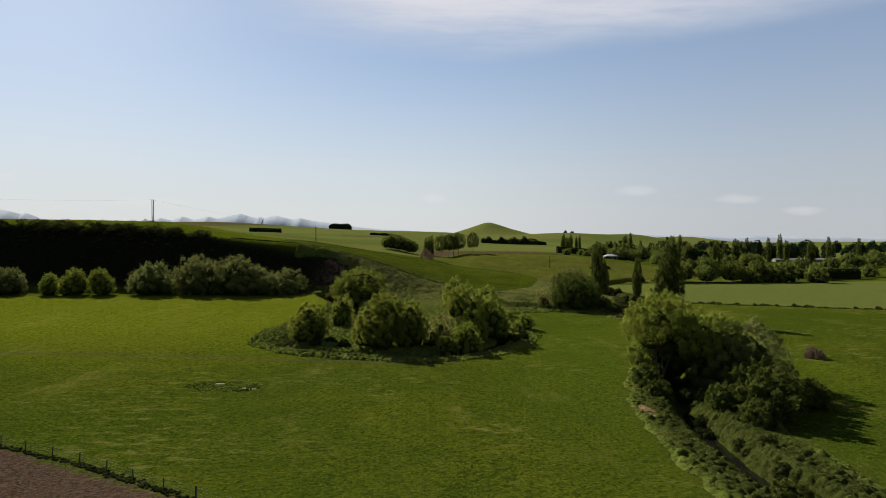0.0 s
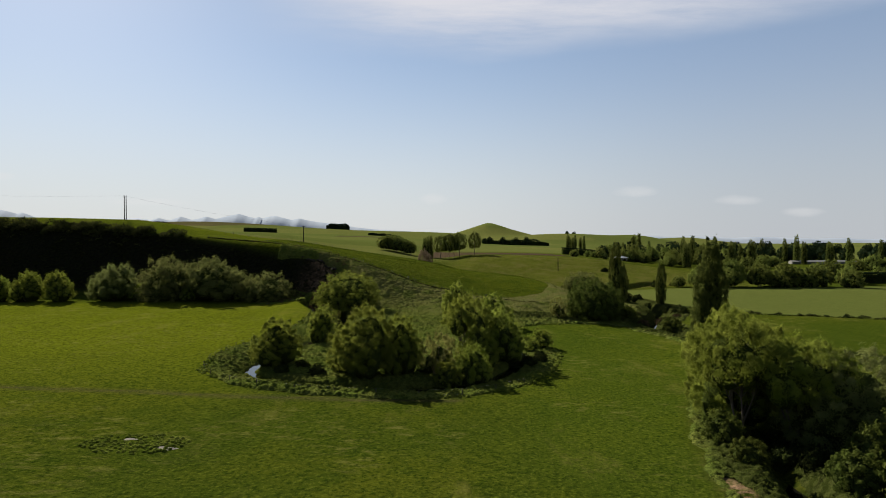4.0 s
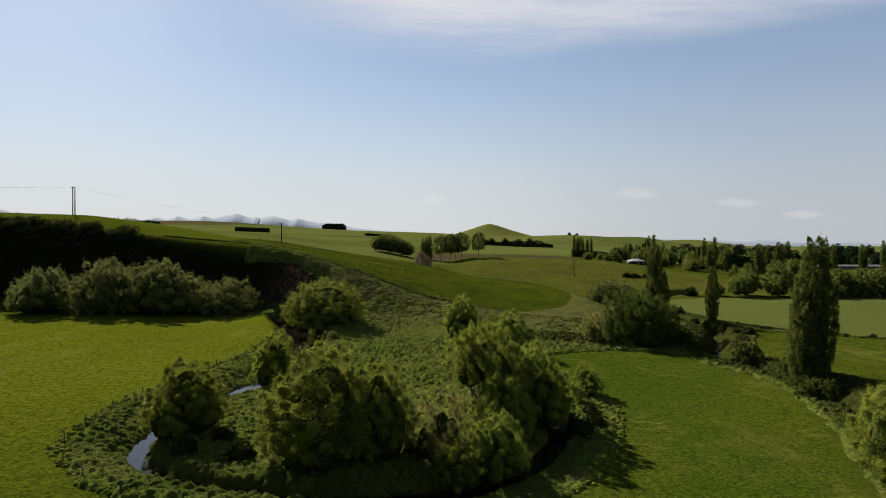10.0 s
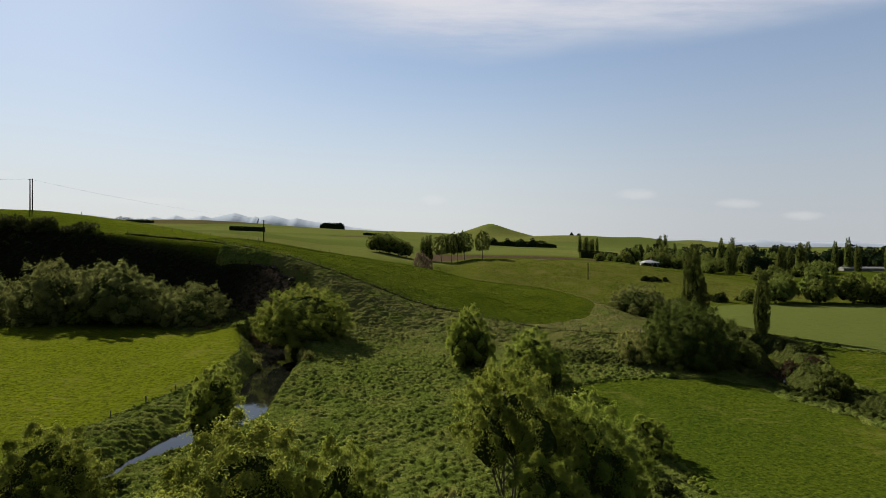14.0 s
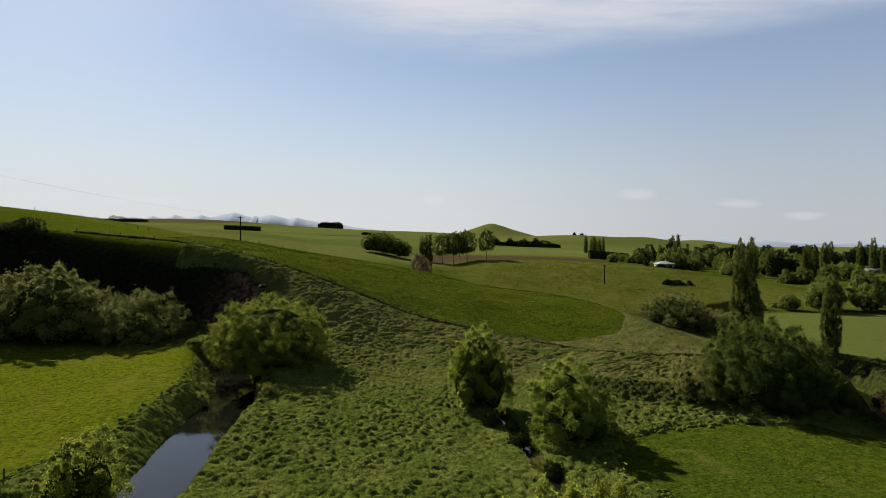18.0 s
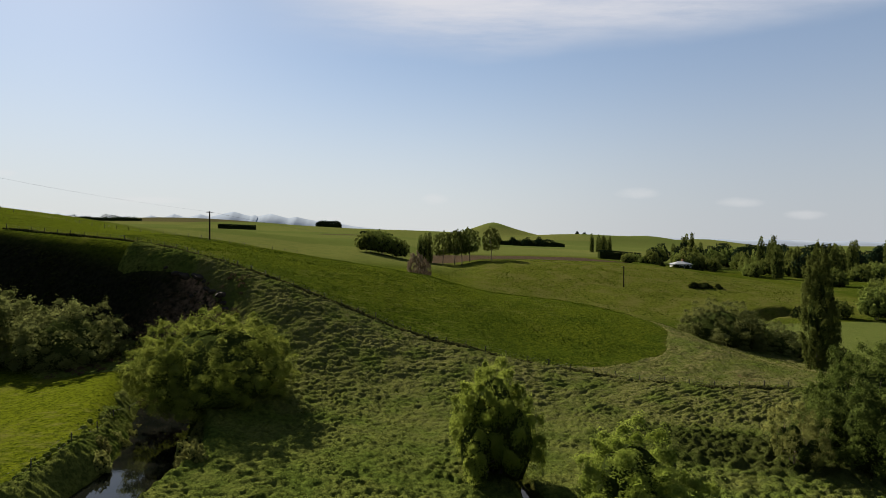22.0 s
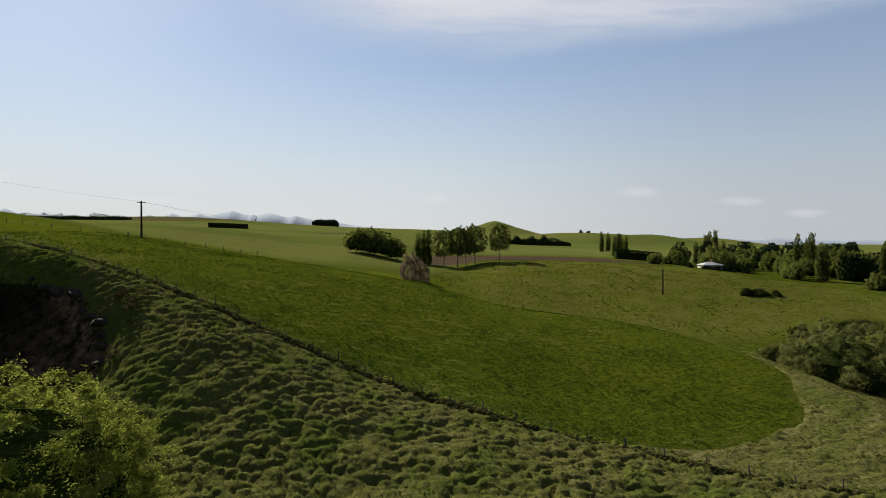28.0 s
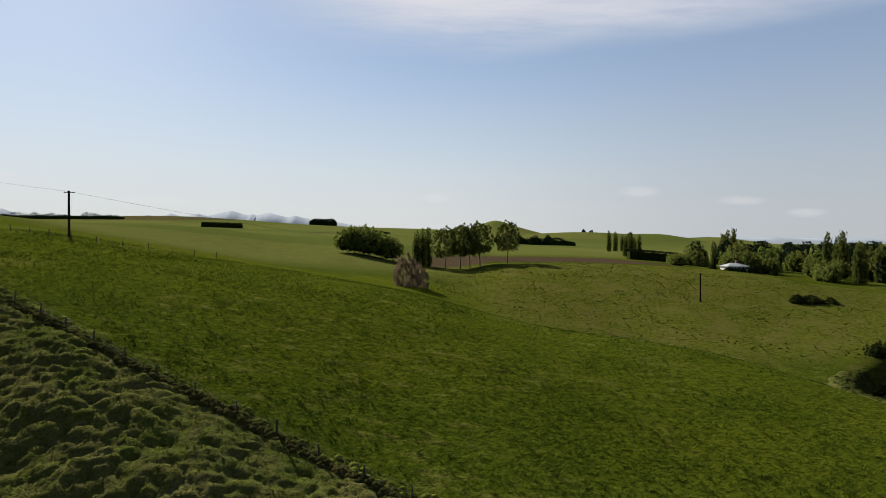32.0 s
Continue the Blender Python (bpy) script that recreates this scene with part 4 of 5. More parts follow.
# ---- the trees where they stand ----
def set_out(src, rows, group=""):
    for i, (x, y, s, turn, *rest) in enumerate(rows):
        plant(src, x, y, s, turn, rest[0] if rest else 1.0, rest[1] if len(rest) > 1 else "", group, 0.5)


ROW = "willows along the foot of the bank"
set_out(row_willow, [(-125.5, 274.5, 0.96, 40, 1.10), (-85, 274.5, 1.29, 250, 0.96), (-192, 278, 0.8, 10, 1.1)], ROW)
set_out(row_willow_b, [(-105.5, 276, 1.07, 130, 1.17), (-63.5, 273.5, 0.97, 330, 0.88), (-217, 281, 0.9, 77, 1.1)], ROW)
set_out(tall_willow, [(-171, 273.5, 0.71, 0, 1.0), (-160, 273.5, 0.96, 80, 0.90), (-147, 272.5, 0.96, 200, 0.90)], ROW)
set_out(small_willow, [(-115.5, 275, 0.9, 30, 0.9), (-95, 271.5, 0.8, 70, 0.8), (-74, 272, 0.7, 150, 0.8)], ROW)
set_out(bank_willow, [(-27, 246.5, 1.10, 70, 0.80)])
OX = "willows round the old river loop"
set_out(small_willow, [(-43, 266, 0.6, 90)], OX)
stand(small_willow, OX, (-25.2, 181, 10.2, 7.2, 20), (29.5, 175, 5.2, 5.4, 200), (26.5, 170, 3.8, 3.8, 0), (5.2, 137, 5.2, 4.6, 80))
stand(tall_willow, OX, (-30, 153, 9.6, 10.6, 110), (-11, 142, 13.2, 13.8, 10), (-4, 143.5, 11.5, 8.5, 90), (17.5, 158, 11.6, 10.5, 230), (11.5, 149, 8.8, 8.8, 100), (10, 139.5, 7.6, 7.0, 300))
stand(lone_willow, OX, (11, 223.5, 12.6, 9.6, 45), (21.6, 209.5, 10.2, 12.2, 160))
stand(open_willow, OX, (10, 156.5, 14.6, 10.8, 0))
stand(pale_willow, OX, (3.5, 143, 8.8, 7.2, 60), (45, 224.5, 7.8, 6.4, 190))
ST = "trees along the stream"
stand(dark_willow, ST, (57.5, 225.5, 14.4, 18.5, 20), (67, 224, 5.5, 8, 140))
set_out(round_willow, [(72.5, 296, 0.92, 200, 0.86)], ST)
set_out(round_willow, [(85, 299, 0.84, 20, 0.80)], ST)
set_out(open_willow, [(44, 110, 0.95, 150, 1.14), (50, 106, 0.85, 250, 1.05)], ST)
set_out(round_willow, [(56, 105, 0.82, 100, 1.08)], ST)
set_out(tall_willow, [(46, 114, 0.9, 60, 1.0), (55, 134, 1.0, 5, 1.05), (63, 148, 0.85, 95, 0.8), (47, 122, 0.7, 200, 0.8)], ST)
set_out(shrub, [(50, 84, 1.9, 0, 1.2), (54, 88, 1.7, 90, 1.3), (46, 90, 1.3, 40), (39, 62, 1.1, 20), (40, 106, 1.3, 150), (47, 81, 1.2, 210), (56, 94, 1.8, 10, 1.2),
                (51, 93, 1.6, 70, 1.2), (60, 90, 1.4, 130), (39, 98, 1.0, 30)], ST)
set_out(poplar, [(80, 190, 1.22, 10, 0.9), (76.8, 188, 1.08, 60, 0.92), (75, 186, 0.86, 100, 0.85), (80, 273, 1.0, 60), (84, 276, 0.75, 10, 0.9), (95.6, 264, 0.72, 200)], "poplars by the stream")
set_out(field_tree, [(12.4, 470, 1.0, 0), (18.7, 471, 1.05, 70), (22.6, 472, 1.0, 140), (26.7, 471, 1.03, 210), (37.8, 470, 0.98, 300)], "trees beside the ploughed field")
set_out(far_poplar, [(0.5, 484, 0.62, 0), (3, 487, 0.66, 50), (5.5, 490, 0.68, 100)], "poplars beside the ploughed field")
set_out(bare_shrub, [(0, 376, 1.15, 0, 1.2), (3, 380, 0.95, 80, 1.1)])
set_out(copse_tree, [(-31, 503, 0.85, 0, 1.2), (-26, 507, 0.9, 60, 1.25), (-21, 503, 0.9, 120, 1.25), (-16, 507, 0.88, 200, 1.2), (-11, 504, 0.82, 270, 1.15),
                     (-23, 510, 0.9, 310, 1.2), (-28.5, 506, 0.85, 160, 1.2)], "copse on the slope")

# ---- fences, poles and wires ----
def box(cx, cy, cz, sx, sy, sz):
    v = [(cx + i * sx / 2, cy + j * sy / 2, cz + k * sz / 2) for k in (-1, 1) for i, j in ((-1, -1), (1, -1), (1, 1), (-1, 1))]
    f = [(3, 2, 1, 0), (4, 5, 6, 7), (0, 1, 5, 4), (1, 2, 6, 5), (2, 3, 7, 6), (3, 0, 4, 7)]
    return v, f


def boxes_mesh(name, rows, mat):
    verts, faces = [], []
    for v, f in rows:
        k = len(verts)
        verts += v
        faces += [tuple(i + k for i in q) for q in f]
    return mesh_from(name, verts, faces, mat)


def post_mesh(height, r):
    v, f = tube([(0, 0, -0.4), (0, 0, height * 0.6), (0.01, 0, height - 0.03), (0.01, 0, height)], [r * 1.08, r, r * 0.96, r * 0.75], 7)
    k = len(v)
    v.append((0.01, 0, height + 0.01))
    f2 = [(k - 7 + s, k - 7 + (s + 1) % 7, k, k) for s in range(7)]
    me = bpy.data.meshes.new("post")
    me.from_pydata(v, [], f + [q[:3] for q in f2])
    me.materials.append(POST_WOOD)
    return me


POSTS = [post_mesh(1.2, 0.07), post_mesh(1.12, 0.06), post_mesh(1.3, 0.1)]


def fence(line, gap, label, wires=4, seed=0):
    rng = np.random.default_rng(seed)
    pts = smooth_line(line, 12)
    run = np.r_[0, np.cumsum(np.linalg.norm(np.diff(pts, axis=0), axis=1))]
    n = max(2, int(run[-1] / gap))
    s = np.linspace(0, run[-1], n)
    px_, py_ = np.interp(s, run, pts[:, 0]), np.interp(s, run, pts[:, 1])
    pz_ = ground(px_, py_)
    root = tagged(new("fence"), label, "fence")
    for i in range(n):
        ob = part("post", POSTS[2] if i % 9 == 0 else POSTS[rng.integers(0, 2)], root)
        ob.matrix_basis = pose(px_[i], py_[i], pz_[i], rng.normal() * 3, rng.normal() * 3, rng.uniform(0, 360))
    for w in range(wires):
        h = 0.25 + 0.85 * w / max(1, wires - 1)
        part("wire", tubes_mesh("wire", [tube([(a, b, c + h) for a, b, c in zip(px_, py_, pz_)], [0.006] * n, 3)], WIRE), root)
    return root


fence([(-60, 78), (-52, 73.5), (-39, 67.5), (-30, 62.5), (-21, 57.5), (-8, 50), (10, 40)], 4.2, "post and wire fence along the edge of the ploughed field", seed=1)
fence(RING[:15], 7.0, "old post and wire fence round the river loop", 2, seed=2)
fence(FENCE, 3.6, "post and wire fence down the grassy hillside", 4, seed=3)
fence([(-140, 352), (-100, 349), (-75, 343), (-60, 340), (-48, 344), (-38, 352)], 4.0, "post and wire fence over the hilltop", 4, seed=4)


def utility_pole(x, y, height, turn, label, arms=1, twin=0.0):
    root = new("utility_pole")
    z = gz(x, y)
    v = tube([(0, 0, -0.6), (0, 0, height * 0.5), (0, 0, height)], [0.25, 0.22, 0.18], 10)
    part("pole", tubes_mesh("pole", [v], POLE_WOOD), root)
    if twin:
        ob = part("pole", tubes_mesh("pole", [v], POLE_WOOD), root)
        ob.matrix_basis = pose(twin, 0, 0)
    for a in range(arms):
        zz = height - 0.35 - 0.9 * a
        part("crossarm", boxes_mesh("crossarm", [box(0, 0.14, zz, 1.9, 0.1, 0.13)], POST_WOOD), root)
        for k in (-0.85, -0.3, 0.3, 0.85):
            part("insulator", tubes_mesh("insulator", [tube([(k, 0.14, zz + 0.06), (k, 0.14, zz + 0.13), (k, 0.14, zz + 0.2), (k, 0.14, zz + 0.22)],
                                                            [0.02, 0.05, 0.045, 0.01], 8)], POT), root)
    root.matrix_basis = pose(x, y, z, 0, 0, turn)
    tagged(root, label, "utility pole", "poles of the power line")
    return Vector((x, y, z + height - 0.15))


p1 = utility_pole(-158.5, 348.3, 12.7, 0, "tall twin wooden power pole on the hilltop", 1, 0.95)
p2 = utility_pole(-63.4, 345, 8.8, 10, "weathered wooden power pole on the grassy slope")
p3 = utility_pole(84.7, 400, 8.5, 25, "weathered wooden power pole on the rough hillside")


def wire(a, b, sag, shift):
    pts = []
    for k in range(17):
        s = k / 16
        p = a.lerp(b, s) + Vector((0, shift, -sag * 4 * s * (1 - s)))
        pts.append(tuple(p))
    ob = new("power_line", tubes_mesh("power_line", [tube(pts, [0.012] * 17, 4)], WIRE))
    tagged(ob, "thin sagging overhead power wire between poles", "wire", "wires of the power line")


for k in (-0.5, 0.5):
    wire(p1, p2, 1.2, k)
    wire(p2, p3, 3.0, k)
    wire(Vector((-330, 352, 56)), p1, 2.0, k)


# ---- rough grass, scrub and banks ----
def tufts(name, label, x, y, size, blades, mat, seed, dome=True, sink=0.05, lean=0.55, high=0.62):
    """One mesh of grass tufts: a soft leaning mound each, with fine bent blades lying over it."""
    rng = np.random.default_rng(seed)
    n = len(x)
    z = ground(x, y) - sink
    size = size * rng.uniform(0.5, 1.45, n) * (0.75 + 0.5 * value_noise(x, y, 5, seed))
    root = np.stack([x, y, z], 1)
    an = rng.uniform(0, 6.283, (n, blades))
    out = np.stack([np.cos(an), np.sin(an), np.zeros_like(an)], 2)
    sidev = np.stack([-np.sin(an), np.cos(an), np.zeros_like(an)], 2)
    s = size[:, None, None]
    up = np.array([0, 0, 1.0])
    if dome:
        rad = rng.uniform(0.0, 0.5, (n, blades, 1))
        foot = root[:, None] + out * s * rad + up * s * high * (1 - 2.4 * rad ** 2) * 0.92
        tip = foot + out * s * lean * rng.uniform(0.3, 1.1, (n, blades, 1)) + up * s * rng.uniform(-0.28, 0.26, (n, blades, 1))
        w = 0.050 * s * rng.uniform(0.6, 1.3, (n, blades, 1))
    else:
        rad = rng.uniform(0.05, 0.5, (n, blades, 1))
        foot = root[:, None] + out * s * rad
        tip = foot + out * s * lean * rng.uniform(0.5, 1.5, (n, blades, 1)) + up * s * 0.75 * rng.uniform(0.5, 1.2, (n, blades, 1))
        w = 0.11 * s * rng.uniform(0.6, 1.3, (n, blades, 1))
    tri = np.stack([foot - sidev * w, foot + sidev * w, tip], 2).reshape(-1, 3)
    verts, faces = [tri], [np.arange(len(tri)).reshape(-1, 3)]
    if dome:
        k = len(tri)
        ang = np.arange(7) * 0.8976 + rng.uniform(0, 6.28, (n, 1))
        r0 = rng.uniform(0.48, 0.72, (n, 7))
        tx, ty = rng.normal(size=(2, n, 1)) * 0.13
        ring0 = np.stack([np.cos(ang) * r0, np.sin(ang) * r0, np.full((n, 7), -0.10)], 2)
        ring1 = np.stack([np.cos(ang + 0.4) * r0 * 0.80 + tx, np.sin(ang + 0.4) * r0 * 0.80 + ty, high * rng.uniform(0.45, 0.78, (n, 7))], 2)
        top = np.stack([tx[:, 0] * 1.6, ty[:, 0] * 1.6, np.full(n, high)], 1)[:, None]
        d = np.concatenate([ring0, ring1, top], 1) * s + root[:, None]
        f = []
        for i in range(7):
            j = (i + 1) % 7
            f += [(i, j, 7 + i), (j, 7 + j, 7 + i), (7 + i, 7 + j, 14)]
        verts.append(d.reshape(-1, 3))
        faces.append((np.array(f)[None] + (np.arange(n) * 15)[:, None, None] + k).reshape(-1, 3))
    ob = new(name, mesh_from(name, np.concatenate(verts), np.concatenate(faces), mat, dome))
    return tagged(ob, label, "grass", kind="stuff")


def sprinkle(count, x0, x1, y0, y1, keep, seed):
    rng = np.random.default_rng(seed)
    x, y = rng.uniform(x0, x1, count), rng.uniform(y0, y1, count)
    k = keep(x, y, rng)
    return x[k], y[k]


def mounds(x, y, size, seed):
    """Height from 0 to 1 of a field of rounded hummocks, one to a cell, uneven in place, breadth and height."""
    best = np.zeros(x.shape)
    cx, cy = np.floor(x / size), np.floor(y / size)
    for i in (-1, 0, 1):
        for j in (-1, 0, 1):
            a, b = cx + i, cy + j
            mx, my = (a + 0.1 + 0.8 * lattice(a, b, seed)) * size, (b + 0.1 + 0.8 * lattice(a, b, seed + 1)) * size
            r = size * (0.42 + 0.28 * lattice(a, b, seed + 2))
            turn = 3.14 * lattice(a, b, seed + 3)
            dx, dy = x - mx, y - my
            long_ = 1.0 + 0.35 * lattice(a, b, seed + 4)
            q = ((dx * np.cos(turn) + dy * np.sin(turn)) / long_) ** 2 + (dx * np.sin(turn) - dy * np.cos(turn)) ** 2
            best = np.maximum(best, (0.45 + 0.55 * lattice(a, b, seed + 5)) * np.clip(1 - q / r ** 2, 0, 1) ** 0.48)
    return best


def dark_band(x, y):
    """1 where rank dark tussock crowds the foot of the bank above the right-hand meadow."""
    foot = np.interp(x, (28, 38, 46, 56, 70), (229, 226, 223, 221, 220))
    return step(y, foot - 4, foot - 1) * (1 - step(y, foot + 8, foot + 13)) * step(x, 26, 32) * (1 - step(x, 72, 80))


def hummocks():
    """The unmown ground: one dense sheet of tussock hummocks laid over the land."""
    pace = 0.19
    xs, ys = np.arange(-66, 106, pace), np.arange(38, 346, pace)
    gx, gy = np.meshgrid(xs, ys)
    rng = np.random.default_rng(2)
    gx, gy = gx + rng.uniform(-0.05, 0.05, gx.shape), gy + rng.uniform(-0.05, 0.05, gx.shape)
    x, y = gx.ravel(), gy.ravel()
    dl, ds = away(x, y, LOOP_LINE), away(x, y, STREAM_LINE)
    edge = 1.6 * (value_noise(x, y, 3, 71) - 0.5)
    u, v = x + 2.4 * rolls(x, y, 7, 101), y + 2.4 * rolls(x, y, 7, 105)
    wild = (inside(u, v, ROUGH_RING) | inside(u, v, SHOULDER)) | (ds + edge < 9.5) | (dl + edge < 7.4)
    wild |= (x > -64) & (x < -20) & (y > 262) & (y < np.interp(x, [p[0] for p in FENCE], [p[1] for p in FENCE]) - 0.3)
    wild &= np.hypot((x - 34.1) / 0.9, (y - 89.5) / 4.5) > 0.9
    wild &= (dl > loop_half(x, y) + 0.8) & (ds > 1.0) & (scarp(x, y) < 0.85)
    full = wild.reshape(gx.shape)
    quad = full[:-1, :-1] & full[1:, :-1] & full[:-1, 1:] & full[1:, 1:]
    used = np.zeros(gx.shape, bool)
    used[:-1, :-1] |= quad
    used[1:, :-1] |= quad
    used[:-1, 1:] |= quad
    used[1:, 1:] |= quad
    # the tussocks die down towards the rim of the unmown ground
    soft = full.astype(float)
    for axis in (0, 1):
        run = np.cumsum(np.concatenate([np.zeros_like(soft.take([0], axis)), soft], axis), axis)
        at_ = np.arange(soft.shape[axis])
        hi_, lo_ = np.minimum(at_ + 6, soft.shape[axis]), np.maximum(at_ - 5, 0)
        soft = (run.take(hi_, axis) - run.take(lo_, axis)) / 11
    rim = step(soft.ravel(), 0.45, 0.95)
    number = np.cumsum(used.ravel()).reshape(gx.shape) - 1
    k = used.ravel()
    x, y, dl, ds, rim = x[k], y[k], dl[k], ds[k], rim[k]
    bend_x, bend_y = 0.7 * rolls(x, y, 2.2, 81), 0.7 * rolls(x, y, 2.2, 85)
    # on the slope they are drawn out along it
    flank = step(y, 236, 256)
    sx = x * (1 - 0.38 * flank)
    coarse = mounds(sx + bend_x, y + bend_y, 1.12, 5) * (1 - 0.22 * flank)
    second = mounds(sx + bend_y, y - bend_x, 0.80, 37)
    small = mounds(x + 0.4 * rolls(x, y, 1.5, 91), y, 0.42, 17)
    big = dark_band(x, y)
    # tussocks crowd together in some places and leave short turf in others
    calm = step(value_noise(x, y, 11, 8) * 0.6 + value_noise(x, y, 4, 9) * 0.4, 0.18, 0.62)
    west = west_of_loop(x, y) & (dl < 14)
    tall = np.where(inside(x, y, SHOULDER), 0.30, 0.74) * (0.35 + 0.65 * calm) + 0.50 * big + 0.12 * (ds < 9) + 0.15 * ((dl < 8) & (y < 160))
    left_bank = np.where(west, 1 - step(dl, 11, 14), 0.0)
    tall = tall + 0.08 * left_bank
    lumps = mounds(x, y, 1.7, 29)
    rise_ = (0.14 * left_bank + 0.35 * big) * lumps + tall * np.maximum(coarse, 0.72 * second) + 0.13 * small + 0.05 * rolls(x, y, 0.5, 95, 1)
    z = ground(x, y) - 0.06 + rise_ * (0.12 + 0.88 * rim)
    i, j = np.nonzero(quad)
    faces = np.stack([number[i, j], number[i, j + 1], number[i + 1, j + 1], number[i + 1, j]], 1)
    me = mesh_from("tussock_grass", np.stack([x, y, z], 1), faces, TUSSOCK, True)
    upper = np.interp(x, [p[0] for p in FENCE], [p[1] for p in FENCE])
    dry = np.clip(0.85 - (upper - y) / 60, 0.0, 0.75) * (x > -45) + 0.95 * inside(x, y, SHOULDER) * step(value_noise(x, y, 12, 61), 0.1, 0.6)
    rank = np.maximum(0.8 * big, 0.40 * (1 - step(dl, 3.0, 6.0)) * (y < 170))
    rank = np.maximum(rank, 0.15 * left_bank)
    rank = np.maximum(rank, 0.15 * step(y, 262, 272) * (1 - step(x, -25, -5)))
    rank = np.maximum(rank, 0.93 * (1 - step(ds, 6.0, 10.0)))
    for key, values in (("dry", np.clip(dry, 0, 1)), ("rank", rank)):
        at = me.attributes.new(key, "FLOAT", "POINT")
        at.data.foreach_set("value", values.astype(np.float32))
    tagged(new("tussock_grass", me), "lumpy green tussock grass round the river loop and up the slope", "grass", kind="stuff")
    # loose blades standing out of the hummocks
    rng = np.random.default_rng(3)
    pick = rng.choice(len(x), 90000, p=(coarse + 0.1) / (coarse + 0.1).sum())
    c = np.stack([x, y, z], 1)[pick] + np.array([0, 0, 0.07])
    axis = rng.normal(size=(len(pick), 3)) * np.array([1, 1, 0.3]) + np.array([0, 0, 0.5])
    dim = rank[pick] > 0.45
    for mat, sel, label in ((TUFT, ~dim, "fine green grass blades on the tussocks"), (BANK_TUFT, dim, "fine dark grass blades on the rank banks")):
        tagged(new("grass_blades", leaf_cloud("grass_blades", c[sel], axis[sel], 0.38, 0.07, mat, rng)), label, "grass", kind="stuff")


hummocks()


def along(line, count, spread_, seed):
    rng = np.random.default_rng(seed)
    pts = smooth_line(line, 14)
    run = np.r_[0, np.cumsum(np.linalg.norm(np.diff(pts, axis=0), axis=1))]
    s = rng.uniform(0, run[-1], count)
    return np.interp(s, run, pts[:, 0]) + rng.normal(size=count) * spread_, np.interp(s, run, pts[:, 1]) + rng.normal(size=count) * spread_


# grass tufts coloured dark to paint the shaded ditch line below the fence
x, y = along(FENCE, 4200, 0.25, 9)
tufts("fence_grass", "old grass coloured dark as the shaded ditch under the hillside fence", x, y - 0.3, 0.46, 6, SHADE_TUFT, 10, lean=0.4, high=0.85)
x, y = along(FENCE, 900, 0.5, 11)
tufts("fence_grass", "long green grass beside the hillside fence", x, y + 0.5, 0.5, 9, TUFT, 12, lean=0.3)
x, y = along([(-60, 77.5), (-52, 73), (-39, 67), (-30, 62), (-21, 57), (-8, 49.5)], 700, 0.25, 13)
tufts("fence_grass", "dark unmown grass along the field fence", x, y, 0.32, 9, SCRUB_LEAF, 14, lean=0.35)
x, y = along(RING, 1500, 0.5, 15)
tufts("fence_grass", "unmown grass under the fence round the loop", x, y, 0.5, 9, TUFT, 16)


x, y = along([(99, 254), (106, 239), (128, 226), (165, 208), (235, 184)], 700, 0.6, 25)
tufts("fence_grass", "dark rank grass on the line between the flat fields", x, y, 0.6, 7, BANK_TUFT, 26, lean=0.3)


def on_field(x, y, rng):
    top = pchip([p[0] for p in FENCE], [p[1] for p in FENCE], x)
    return (y > top + 1) & ~inside(x, y, SHOULDER) & (0.3 * value_noise(x, y, 9, 5) + 0.7 * rng.uniform(size=len(x)) > 0.5)


x, y = sprinkle(80000, -75, 62, 248, 350, on_field, 17)
tufts("pasture_tufts", "small tufts of ungrazed grass in the hillside pasture", x, y, 0.34, 5, FIELD_TUFT, 18, dome=False, lean=0.8)


def on_meadow(x, y, rng):
    return ~inside(x, y, ROUGH_RING) & (away(x, y, LOOP_LINE) > 9) & (away(x, y, STREAM_LINE) > 9) & (x < 66) \
        & (value_noise(x, y, 8, 9) + rng.uniform(-0.3, 0.3, len(x)) > 0.45)


x, y = sprinkle(30000, -75, 62, 55, 235, on_meadow, 19)
tufts("pasture_tufts", "small tufts of grass in the river meadow", x, y, 0.22, 6, FIELD_TUFT, 20, dome=False)


def on_hill(x, y, rng):
    return (value_noise(x, y, 9, 19) + rng.uniform(-0.35, 0.35, len(x)) > 0.5) & (away(x, y, STREAM_LINE) > 4)


x, y = sprinkle(11000, 8, 185, 345, 470, on_hill, 21)
tufts("hill_tussocks", "scattered tussocks on the rough-grazed hill", x, y, 0.40, 3, FIELD_TUFT, 22, high=0.45)
x, y = sprinkle(900, 20, 150, 350, 470, lambda x, y, rng: rng.uniform(size=len(x)) < 0.5, 23)
tufts("hill_rushes", "dark rush clumps dotted over the rough hill", x, y, 0.42, 7, BANK_TUFT, 24)


def scrub(name, label, x, y, size, leaves, mat, seed):
    """Low bushes as clumps of leaf sprays, all in one mesh."""
    rng = np.random.default_rng(seed)
    n = len(x)
    r = size * rng.uniform(0.5, 1.4, n)
    c = np.stack([x, y, ground(x, y) + r * 0.25], 1)
    d = rng.normal(size=(n, leaves, 3))
    d /= np.linalg.norm(d, axis=2)[:, :, None]
    d[:, :, 2] = np.abs(d[:, :, 2]) * 0.9 - 0.1
    p = (c[:, None] + d * r[:, None, None] * rng.uniform(0.7, 1.1, (n, leaves, 1))).reshape(-1, 3)
    axis = d.reshape(-1, 3) + np.array([0, 0, 0.5]) + rng.normal(size=(n * leaves, 3)) * 0.4
    ob = new(name, leaf_cloud(name, p, axis, size * 0.42, size * 0.24, mat, rng))
    return tagged(ob, label, "scrub", kind="stuff")


